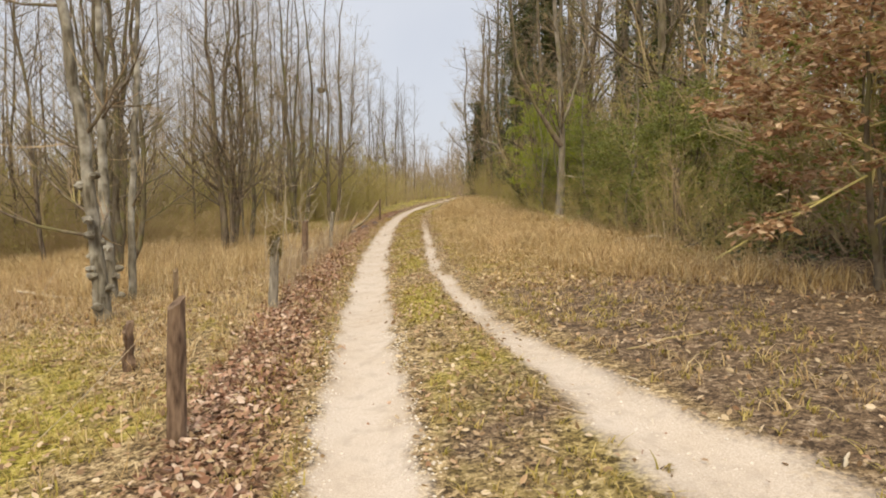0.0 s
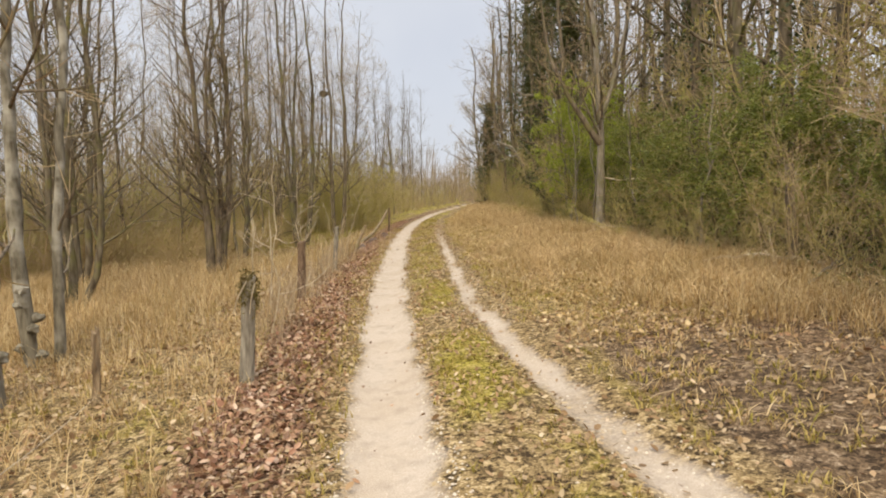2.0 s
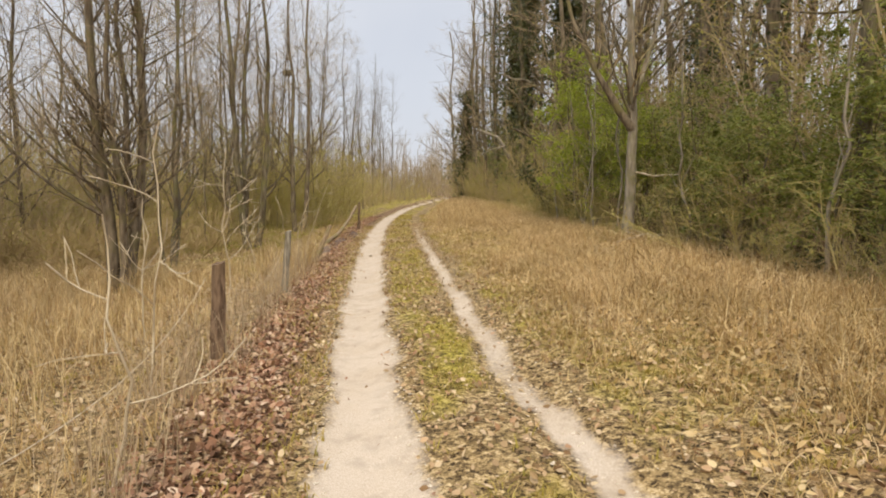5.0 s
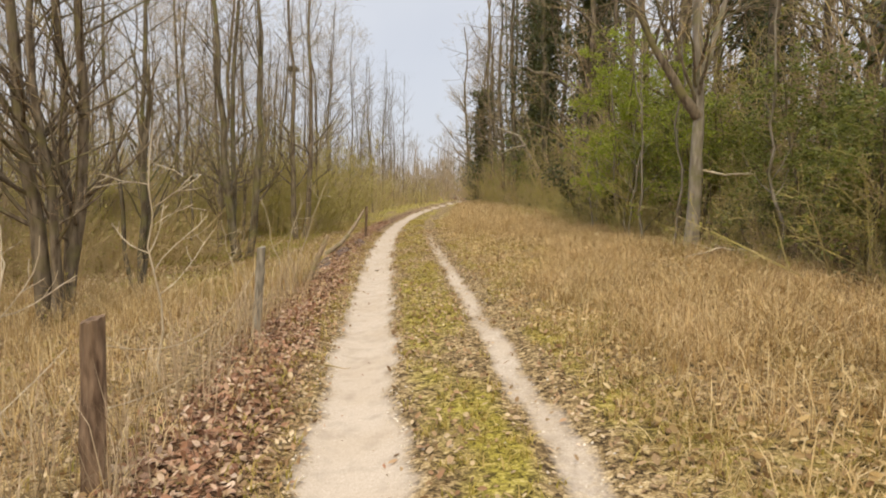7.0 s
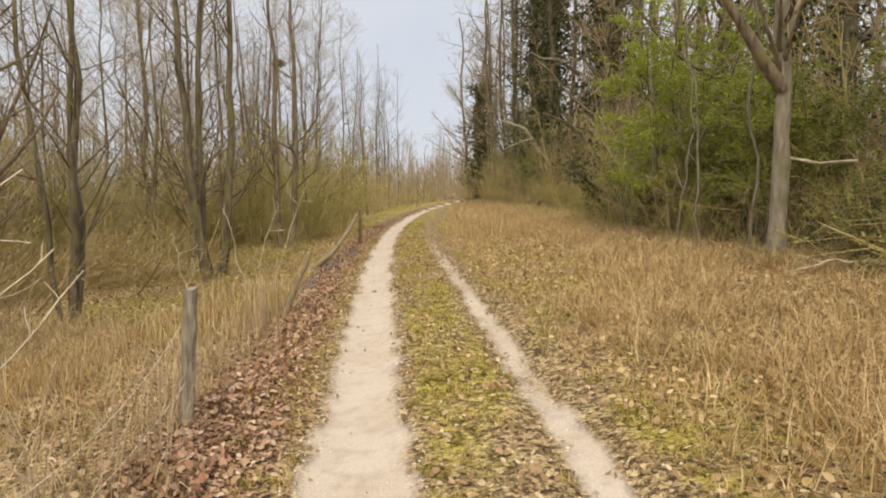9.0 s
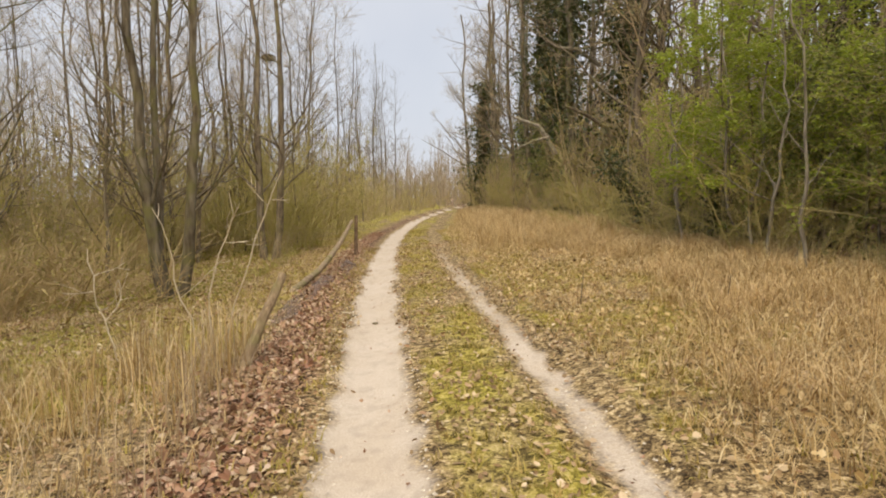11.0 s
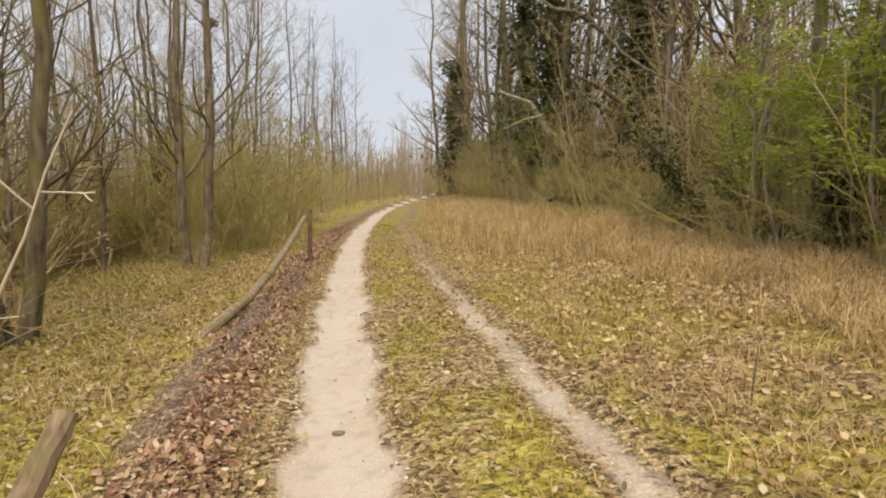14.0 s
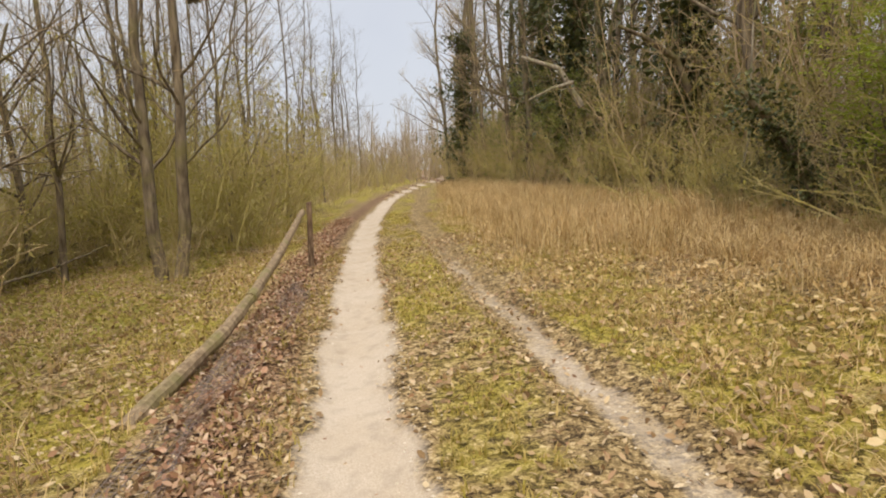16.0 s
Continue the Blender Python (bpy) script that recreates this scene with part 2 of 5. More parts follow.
def tubes(paths, radii, sides):
    """Tapered tubes round paths (m, n, 3) with radii (m, n)."""
    m, n, _ = paths.shape
    t = unit(np.gradient(paths, axis=1))
    ref = np.where(np.abs(t[..., 2:3]) > 0.9, np.array([1.0, 0.1, 0]), np.array([0, 0.1, 1.0]))
    ref = np.broadcast_to(ref[:, :1], t.shape)
    u = unit(np.cross(t, ref))
    v = np.cross(t, u)
    a = np.arange(sides) * 2 * np.pi / sides
    ring = u[:, :, None] * np.cos(a)[:, None] + v[:, :, None] * np.sin(a)[:, None]
    verts = (paths[:, :, None] + ring * radii[:, :, None, None]).reshape(-1, 3)
    i, j, k = np.meshgrid(np.arange(m), np.arange(n - 1), np.arange(sides), indexing="ij")
    k2 = (k + 1) % sides
    base = (i * n + j) * sides
    faces = np.stack([base + k, base + k2, base + sides + k2, base + sides + k], -1).reshape(-1, 4)
    return verts, faces


def stem(rng, base, top, r0, r1, n, wander):
    """One path from base to top with a wander, and its radii."""
    s = np.linspace(0, 1, n)
    base, top = np.array(base, float), np.array(top, float)
    off = np.cumsum(rng.normal(0, wander, (n, 3)), 0)
    off -= s[:, None] * off[-1] * 0.6
    off[0] = 0
    off[:, 2] *= 0.3
    return (base + (top - base) * s[:, None] + off)[None], (r0 + (r1 - r0) * s ** 0.85)[None]


def grow(rng, paths, radii, each, span, length, angle, n, lift=0.0, wander=0.08, thin=0.55):
    """Branches off given paths: each per path, started within span, at an angle from their parent."""
    m, k, _ = paths.shape
    idx = np.repeat(np.arange(m), each)
    s = rng.uniform(span[0], span[1], len(idx))
    f = s * (k - 1)
    j = np.minimum(f.astype(int), k - 2)
    w = (f - j)[:, None]
    start = paths[idx, j] * (1 - w) + paths[idx, j + 1] * w
    r0 = (radii[idx, j] * (1 - w[:, 0]) + radii[idx, j + 1] * w[:, 0]) * thin
    t = unit(paths[idx, j + 1] - paths[idx, j])
    side = unit(np.cross(t, rng.normal(0, 1, t.shape)))
    a = np.radians(rng.normal(angle, angle * 0.2, len(idx)))[:, None]
    d = unit(t * np.cos(a) + side * np.sin(a))
    size = rng.uniform(*length, len(idx)) * (1.15 - 0.75 * (s - span[0]) / max(span[1] - span[0], 1e-6))
    step = (size / (n - 1))[:, None]
    pts = [start]
    for _ in range(n - 1):
        d = unit(d + np.array([0, 0, lift]) / (n - 1) + rng.normal(0, wander, d.shape))
        pts.append(pts[-1] + d * step)
    taper = np.linspace(1, 0.28, n)
    return np.stack(pts, 1), np.maximum(r0[:, None] * taper, 0.0016)


def leaves(rng, at, size, flat=0.5, droop=0.0, ratio=0.55):
    """One bent, pointed quad a leaf at each place."""
    m = len(at)
    d = unit(rng.normal(0, 1, (m, 3)) * np.array([1, 1, 1 - flat]) + np.array([0, 0, -droop]))
    s = unit(np.cross(d, rng.normal(0, 1, (m, 3)) * np.array([flat, flat, 1]) + np.array([0, 0, 0.5])))
    up = np.cross(s, d)
    ln = rng.uniform(size[0], size[1], (m, 1))
    a = at
    b = at + d * ln * 0.5 + s * ln * ratio * 0.5 + up * ln * 0.14
    c = at + d * ln
    e = at + d * ln * 0.5 - s * ln * ratio * 0.5 + up * ln * 0.14
    verts = np.stack([a, b, c, e], 1).reshape(-1, 3)
    return verts, np.arange(m * 4).reshape(-1, 4)


def dead_leaves(rng, at, size):
    """Folded, curled leaves with an oval outline, two faces either side of the midrib."""
    m = len(at)
    d = unit(rng.normal(0, 1, (m, 3)) * np.array([1, 1, 0.45]))
    s = unit(np.cross(d, rng.normal(0, 0.55, (m, 3)) + np.array([0, 0, 1.0])))
    up = np.cross(s, d)
    up *= np.sign(up[:, 2:3]) * rng.uniform(-0.3, 1.0, (m, 1))
    ln, w = rng.uniform(size[0], size[1], (m, 1)), rng.uniform(0.2, 0.36, (m, 1))
    tip = at + d * ln + up * ln * 0.35
    sides = [at + d * ln * f + q * s * ln * w * g + up * ln * h for q in (1, -1) for f, g, h in ((0.3, 1.0, 0.22), (0.68, 0.85, 0.34))]
    verts = np.stack([at, sides[0], sides[1], tip, sides[3], sides[2]], 1).reshape(-1, 3)
    k = np.arange(m)[:, None] * 6
    return verts, np.stack([k + [0, 1, 2, 3], k + [0, 3, 4, 5]], 1).reshape(-1, 4)


def along(rng, paths, count, spread):
    """Places near paths."""
    m, n, _ = paths.shape
    i = rng.integers(0, m, count)
    f = rng.uniform(0.15, 1, count) * (n - 1)
    j = np.minimum(f.astype(int), n - 2)
    w = (f - j)[:, None]
    return paths[i, j] * (1 - w) + paths[i, j + 1] * w + rng.normal(0, spread, (count, 3))


def spot(x, y, turn=0.0, size=1.0, sink=0.03):
    return Matrix.Translation((x, y, float(height(x, y)) - sink)) @ Matrix.Rotation(turn, 4, "Z") @ Matrix.Diagonal((size, size, size, 1))


def thing(name, label, category, group="", kind=""):
    return tagged(new(name), label, category, group, kind)


def put(ob, x, y, turn=0.0, size=1.0, sink=0.03):
    """Sets a thing that was built at the origin on the ground."""
    ob.matrix_basis = spot(x, y, turn, size, sink)
    return ob


def copy_at(ob, x, y, turn=0.0, size=1.0, sink=0.03):
    c = copy_thing(ob, pose(0, 0, 0))
    c.matrix_basis = spot(x, y, turn, size, sink)
    return c


# ---- the lie of the land ----
def left_rut(y):
    return np.interp(y, [-6, 0, 3.3, 6.7, 11, 14, 18, 25, 31, 36, 41, 45, 50, 55, 60, 72, 90], [0.05, -0.18, -0.49, -0.86, -1.22, -1.45, -1.63, -1.9, -1.97, -1.9, -1.68, -1.35, -0.95, -0.35, 0.4, 2.6, 7.0])


def right_rut(y):
    return np.interp(y, [-6, 0, 3, 3.8, 5.1, 7, 9, 12, 15, 19, 24, 30, 40, 60, 90], [2.6, 1.9, 1.45, 1.18, 0.92, 0.52, 0.26, -0.06, -0.15, -0.24, -0.36, -0.5, -0.35, 1.7, 8.3])


def ease(v, a, b):
    s = np.clip((v - a) / (b - a), 0, 1)
    return s * s * (3 - 2 * s)


def waves(x, y):
    """A smooth uneven field of about -1 to 1."""
    return (np.sin(1.7 * x + 0.9 * np.sin(0.8 * y)) * np.cos(1.3 * y + 1.1 * np.sin(0.6 * x)) + 0.6 * np.sin(3.9 * x + 2.1 * np.sin(1.9 * y) + 1) * np.sin(3.1 * y + 2.0) + 0.35 * np.sin(8.3 * x + 3 * np.sin(3.1 * y)) * np.sin(7.1 * y + 1.3 * np.sin(4.0 * x))) / 1.6


def height(x, y):
    x, y = np.asarray(x, float), np.asarray(y, float)
    l, r = left_rut(y), right_rut(y)
    z = 0.14 * np.interp(y, [0, 4.5, 8, 15, 21], [0.15, 0.25, 1, 1, 0.4]) * ease(l - x, 0.35, 1.1) + 0.12 * ease(x - r, 0.3, 3.0) - 0.04
    z = z - 0.07 * np.exp(-((x - l) / 0.27) ** 4) - 0.05 * np.exp(-((x - r) / 0.2) ** 4)
    z = z + 0.018 * waves(x, y) * (1 - 0.7 * np.exp(-((x - l) / 0.35) ** 4))
    z = z + 1.71 * np.tanh(x / 20)
    return z + 0.06 * np.sin(x * 0.35 + 1) * np.sin(y * 0.27) * ease(np.abs(x), 4, 8)


def cover(x, y):
    """How much bare sand, moss and leaf litter the ground shows at a place, 0 to 1 each."""
    l, r = left_rut(y), right_rut(y)
    w = waves(x * 1.3 + 5, y * 1.1)
    wide = np.interp(y, [0, 3, 4, 6, 10], [0.62, 0.52, 0.34, 0.21, 0.14])
    fade = np.interp(y, [0, 20, 26, 34], [0.95, 0.9, 0.66, 0.25])
    near = np.interp(y, [0, 2, 5], [0.46, 0.36, 0.3])
    wob = 0.05 * np.sin(2.3 * y + np.sin(5.1 * y)) + 0.035 * np.sin(9.7 * y + 3 * x)
    fade = fade * (0.88 + 0.2 * np.sin(1.9 * y + 1) * np.sin(0.7 * y))
    rut = np.maximum(1 - ease(np.abs(x - l) + wob * 0.8, near * 0.6, near * 1.45), (1 - ease(np.abs(x - r + wob * 0.6), wide * 0.4, wide * 1.4)) * fade)
    strip = ease(x, l + 0.3, l + 0.55) * (1 - ease(x, r - 0.35, r - 0.1))
    moss = strip * (0.5 + 0.55 * w) * np.interp(y, [0, 4.5, 7], [0.5, 0.7, 1])
    moss = np.maximum(moss, ease(l - x, 1.15, 1.6) * (0.3 + 0.2 * ease(y, 19, 22) + 0.5 * w) * np.interp(y, [0, 6, 8, 18, 21, 40], [1.9, 1.4, 0.35, 0.5, 2.0, 1.2]))
    moss = np.maximum(moss, ease(x - r, 0.15, 0.5) * (1 - ease(x - r, 1.4, 3.4)) * (0.35 + 0.55 * w) * np.interp(y, [0, 8, 10, 18, 21, 40], [0.7, 0.8, 0.9, 1.0, 1.7, 1.2]))
    litter = ease(l - x, 0.36, 0.7) * (1 - ease(l - x, 1.05 - 0.25 * ease(y, 19, 23), 1.5 - 0.3 * ease(y, 19, 23))) * (0.9 + 0.3 * w)
    litter = np.maximum(litter, ease(x, 3.2, 4.6) * 0.9)
    litter = np.maximum(litter, ease(x - r, 0.3, 1.0) * np.interp(y, [0, 8, 11], [0.75, 0.65, 0.15]) + 0.25 * w * (np.abs(x - l) > 0.6))
    litter = np.maximum(litter, ease(l - x, 3.5, 7.0) * np.interp(y, [20, 26], [0.8, 0.3]))
    return np.clip(rut, 0, 1), np.clip(moss, 0, 1), np.clip(litter, 0, 1)


def bare_soil(x, y):
    """Dark trodden soil on the verge where the track begins."""
    w = waves(x * 1.5 + 2, y * 1.3)
    verge = ease(x - right_rut(y), 0.15, 0.8) * (1 - ease(y, 7.0, 10.5)) * (0.85 + 0.4 * w)
    middle = ease(x, left_rut(y) + 0.3, left_rut(y) + 0.6) * (1 - ease(x, right_rut(y) - 0.3, right_rut(y))) * (1 - ease(y, 3.8, 6.2)) * (0.55 + 0.4 * w)
    return np.clip(np.maximum(verge, middle), 0, 1)


def lines(a, b, step, reach, ratio):
    """Grid lines: even between a and b, then wider and wider out to the reach."""
    mid = np.arange(a, b + step / 2, step)
    out, d = [], step
    while not out or out[-1] < reach:
        d *= ratio
        out.append((out[-1] if out else 0) + d)
    out = np.array(out)
    return np.concatenate([(a - out)[::-1], mid, mid[-1] + out])


gx, gy = lines(-4.2, 4.0, 0.09, 600, 1.2), lines(-1.0, 34, 0.13, 600, 1.16)
X, Y = np.meshgrid(gx, gy)
V = np.stack([X, Y, height(X, Y)], -1).reshape(-1, 3)
rows_n, cols_n = X.shape
I, J = np.meshgrid(np.arange(rows_n - 1), np.arange(cols_n - 1), indexing="ij")
F = np.stack([I * cols_n + J, I * cols_n + J + 1, (I + 1) * cols_n + J + 1, (I + 1) * cols_n + J], -1).reshape(-1, 4)
ground = new("ground", mesh_of("ground", V, F, GROUND, True))
tagged(ground, "forest ground with two pale sandy wheel ruts, moss and leaf litter", "ground", kind="structure")
for key, values in zip(("rut", "moss", "litter", "soil"), (*cover(V[:, 0], V[:, 1]), bare_soil(V[:, 0], V[:, 1]))):
    ground.data.attributes.new(key, "FLOAT", "POINT").data.foreach_set("value", values.astype(np.float32))


# ---- trees and shrubs ----
def pole_tree(seed, tall, girth, group="slender trees of the thicket", near=True):
    """A slender bare tree of a dense stand, built at the origin."""
    rng = np.random.default_rng(seed)
    ob = thing("pole_tree", "slender bare grey-brown tree with upswept twiggy branches, mossy foot", "tree", group)
    trunk, tr = stem(rng, (0, 0, -0.1), (rng.normal(0, 0.35), rng.normal(0, 0.35), tall), girth, 0.012, 14, 0.07)
    if rng.random() < 0.5:
        fork = stem(rng, trunk[0, 4], trunk[0, 4] + np.array([rng.normal(0, 0.5), rng.normal(0, 0.5), tall * 0.62]), girth * 0.65, 0.01, 14, 0.06)
        trunk, tr = np.concatenate([trunk, fork[0]]), np.concatenate([tr, fork[1]])
    b1, r1 = grow(rng, trunk, tr, 42 // len(trunk), (0.1, 0.97), (1.3, 3.2), 58, 5, 0.65, 0.12, 0.42)
    b2, r2 = grow(rng, b1, r1, 4, (0.25, 0.95), (0.5, 1.3), 44, 3, 0.3, 0.12, 0.6)
    b3, r3 = grow(rng, b2, r2, 4, (0.15, 0.98), (0.35, 0.85), 44, 2, 0.15, 0.15, 0.7)
    piece("trunk", tubes(trunk, tr, 7), BARK, ob, "", True)
    piece("branch_crown", join(tubes(b1, r1, 4), tubes(b2, r2, 3)), BARK, ob)
    if near:
        piece("twig_crown", tubes(b3, np.maximum(r3, 0.003), 3), TWIG, ob)
    return ob


def clump_tree(seed, stems, tall, girth, spread, label, bark=None, branches=16, group="many-stemmed trees"):
    """A tree with several stems from one stool and many side branches."""
    rng = np.random.default_rng(seed)
    ob = thing("clump_tree", label, "tree", group)
    allb = []
    for k in range(stems):
        a = k * 2.4 + rng.uniform(-0.4, 0.4)
        d = spread * rng.uniform(0.3, 1.0)
        foot = np.array([math.cos(a), math.sin(a), 0]) * girth * 1.1
        top = np.array([math.cos(a) * d, math.sin(a) * d, tall * rng.uniform(0.75, 1.05)])
        p, r = stem(rng, foot + np.array([0, 0, -0.1]), top, girth * rng.uniform(0.55, 1.0), 0.014, 13, 0.07)
        piece("stem", tubes(p, r, 8), bark or BARK, ob, "", True)
        allb.append(grow(rng, p, r, branches, (0.12, 0.95), (0.9, 2.4), 52, 6, 0.55, 0.1, 0.36))
    b1, r1 = np.concatenate([b[0] for b in allb]), np.concatenate([b[1] for b in allb])
    b2, r2 = grow(rng, b1, r1, 4, (0.2, 0.95), (0.4, 1.0), 42, 4, 0.3, 0.12, 0.6)
    b3, r3 = grow(rng, b2, r2, 2, (0.2, 0.98), (0.2, 0.5), 40, 3, 0.1, 0.14, 0.7)
    piece("branch_crown", join(tubes(b1, r1, 5), tubes(b2, r2, 3)), bark or BARK, ob)
    piece("twig_crown", tubes(b3, np.maximum(r3, 0.0025), 3), TWIG, ob)
    return ob


def broad_tree(seed, tall, girth, lean, bark, label, ivy=0, limbs=13, group="tall trees of the dark wood", ivy_to=0.75, ivy_wide=1.0, fine=4):
    """A tall forest tree with heavy limbs; ivy: how many ivy leaves clothe its trunk."""
    rng = np.random.default_rng(seed)
    ob = thing("forest_tree", label, "tree", group)
    trunk, tr = stem(rng, (0, 0, -0.1), (lean[0], lean[1], tall), girth, 0.05, 14, 0.1)
    tr[0, 0] *= 1.35
    b1, r1 = grow(rng, trunk, tr, limbs, (0.16, 0.96), (2.2, 5.0), 58, 8, 0.5, 0.13, 0.42)
    b2, r2 = grow(rng, b1, r1, 5, (0.2, 0.96), (0.8, 2.0), 45, 5, 0.35, 0.14, 0.55)
    b3, r3 = grow(rng, b2, r2, fine, (0.15, 0.98), (0.4, 1.0), 42, 2, 0.15, 0.15, 0.6)
    bole = piece("trunk", tubes(trunk, tr, 10), bark, ob, "", True)
    for k in range(len(b1)):
        piece("limb", tubes(b1[k:k + 1], r1[k:k + 1], 6), bark, bole, "", True)
    piece("branch_crown", tubes(b2, r2, 4), BARK, ob)
    piece("twig_crown", tubes(b3, np.maximum(r3, 0.0035), 3), TWIG, ob)
    if ivy:
        i = rng.uniform(0, ivy_to, ivy) ** 0.9 * 13
        j = np.minimum(i.astype(int), 12)
        w = (i - j)[:, None]
        core = trunk[0, j] * (1 - w) + trunk[0, j + 1] * w
        a = rng.uniform(0, 2 * np.pi, ivy)
        lump = 0.35 + 0.25 * np.sin(core[:, 2] * 1.7 + a) + 0.12 * np.sin(core[:, 2] * 4.1)
        rad = girth * 0.8 + np.abs(rng.normal(0, 1, ivy)) * lump * 0.8 * ivy_wide
        at = core + np.stack([np.cos(a) * rad, np.sin(a) * rad, rng.normal(0, 0.1, ivy)], -1)
        piece("ivy", leaves(rng, at, (0.07 * ivy_wide, 0.15 * ivy_wide), 0.3, 0.4, 0.8), LEAF_IVY, bole, "dark green ivy leaves")
    return ob


def evergreen_shrub(seed, tall, wide, count, leaf, size, label, arch=-0.35, group="evergreen shrubs along the wood's edge", flat=0.6):
    """A bushy shrub: several stems, arching boughs in layers, and small leaves in sprays."""
    rng = np.random.default_rng(seed)
    ob = thing("evergreen_shrub", label, "shrub", group)
    stems, radii = [], []
    for k in range(6):
        a = k * 1.05 + rng.uniform(-0.3, 0.3)
        d = wide * rng.uniform(0.1, 0.42)
        p, r = stem(rng, (math.cos(a) * 0.18, math.sin(a) * 0.18, -0.1), (math.cos(a) * d, math.sin(a) * d, tall * rng.uniform(0.7, 1.0)), rng.uniform(0.025, 0.05), 0.008, 10, 0.06)
        piece("stem", tubes(p, r, 5), BARK_MOSSY, ob, "", True)
        stems.append(p), radii.append(r)
    P, R = np.concatenate(stems), np.concatenate(radii)
    b1, r1 = grow(rng, P, R, 15, (0.22, 0.98), (wide * 0.28, wide * 0.55), 66, 5, arch, 0.12, 0.5)
    b2, r2 = grow(rng, b1, r1, 6, (0.15, 0.98), (0.35, 0.85), 46, 3, arch * 0.6, 0.1, 0.6)
    piece("bough_crown", tubes(b1, r1, 4), TWIG_OLIVE, ob)
    piece("twig_crown", tubes(b2, np.maximum(r2, 0.002), 3), TWIG_OLIVE, ob)
    piece("foliage", leaves(rng, along(rng, b2, count, 0.045), size, flat, 0.25, 0.5), leaf, ob)
    return ob


def brush_shapes(seed, tall, wide, buds, fine):
    """Shoots, twigs and buds of one thicket of thin upright shoots."""
    rng = np.random.default_rng(seed)
    n = 13
    a, d = rng.uniform(0, 2 * np.pi, n), rng.uniform(0.05, 0.5, n) * wide
    base = np.stack([np.cos(a) * d, np.sin(a) * d, np.full(n, -0.08)], -1)
    top = base * rng.uniform(1.1, 3.0, (n, 1)) + np.stack([rng.normal(0, 0.35, n), rng.normal(0, 0.35, n), tall * rng.uniform(0.4, 1.05, n)], -1)
    s = np.linspace(0, 1, 7)[None, :, None]
    wob = np.cumsum(rng.normal(0, 0.045, (n, 7, 3)), 1) * np.array([1, 1, 0.2])
    P = base[:, None] * (1 - s) + top[:, None] * s + wob * s
    R = rng.uniform(0.008, 0.02, (n, 1)) * np.linspace(1, 0.25, 7)[None]
    b1, r1 = grow(rng, P, R, 10, (0.08, 0.97), (0.5, 1.3), 52, 2, 0.25, 0.2, 0.6)
    b2, r2 = grow(rng, b1, r1, fine, (0.15, 0.98), (0.25, 0.6), 46, 2, 0.1, 0.14, 0.7)
    twigs = join(tubes(b1, np.maximum(r1, 0.004), 3), tubes(b2, np.maximum(r2, 0.0035), 3))
    return tubes(P, R, 3), twigs, leaves(rng, along(rng, b2, buds, 0.03), (0.03, 0.075), 0.2, 0.0, 0.6)


def brush_shrub(seed, tall, wide, buds, twig, label, group="bare undergrowth", fine=2, leaf=None, spray="small olive buds", name="brush_shrub"):
    """A thicket of thin upright shoots with fine twigs and small buds."""
    ob = thing(name, label, "shrub", group)
    shoots, twigs, sprays = brush_shapes(seed, tall, wide, buds, fine)
    piece("shoot_clump", shoots, twig, ob)
    piece("twig_crown", twigs, twig, ob)
    piece("bud_spray", sprays, leaf or LEAF_BUD, ob, spray)
    return ob


def far_thicket(spots, twig, seed, label):
    """Brushwood too far off to count, joined into one."""
    shapes = brush_shapes(seed, 3.2, 2.4, 280, 1)
    ob = thing("far_brushwood", label, "brushwood", kind="stuff")
    for part_name, (v, f), material in zip(("shoot_clump", "twig_crown", "bud_spray"), shapes, (twig, twig, LEAF_BUD)):
        sets = []
        for x, y, turn, size in spots:
            co, si = math.cos(turn) * size, math.sin(turn) * size
            w = np.stack([v[:, 0] * co - v[:, 1] * si + x, v[:, 0] * si + v[:, 1] * co + y, v[:, 2] * size + float(height(x, y)) - 0.03], -1)
            sets.append((w, f))
        piece(part_name, join(*sets), material, ob)


def sapling(seed, tall, lean, forks, label="thin pale bare sapling with a few crooked twigs"):
    rng = np.random.default_rng(seed)
    ob = thing("sapling", label, "sapling", "saplings along the fence")
    p, r = stem(rng, (0, 0, -0.05), (lean[0], lean[1], tall), 0.011, 0.004, 10, 0.035)
    b, br = grow(rng, p, r, forks, (0.35, 0.9), (0.35, 0.8), 62, 6, 0.3, 0.14, 0.7)
    b2, br2 = grow(rng, b, br, 2, (0.3, 0.9), (0.12, 0.35), 45, 4, 0.3, 0.15, 0.75)
    piece("stem", tubes(p, r, 6), TWIG_PALE, ob, "", True)
    piece("twig_crown", join(tubes(b, np.maximum(br, 0.004), 4), tubes(b2, np.maximum(br2, 0.003), 3)), TWIG_PALE, ob)
    return ob


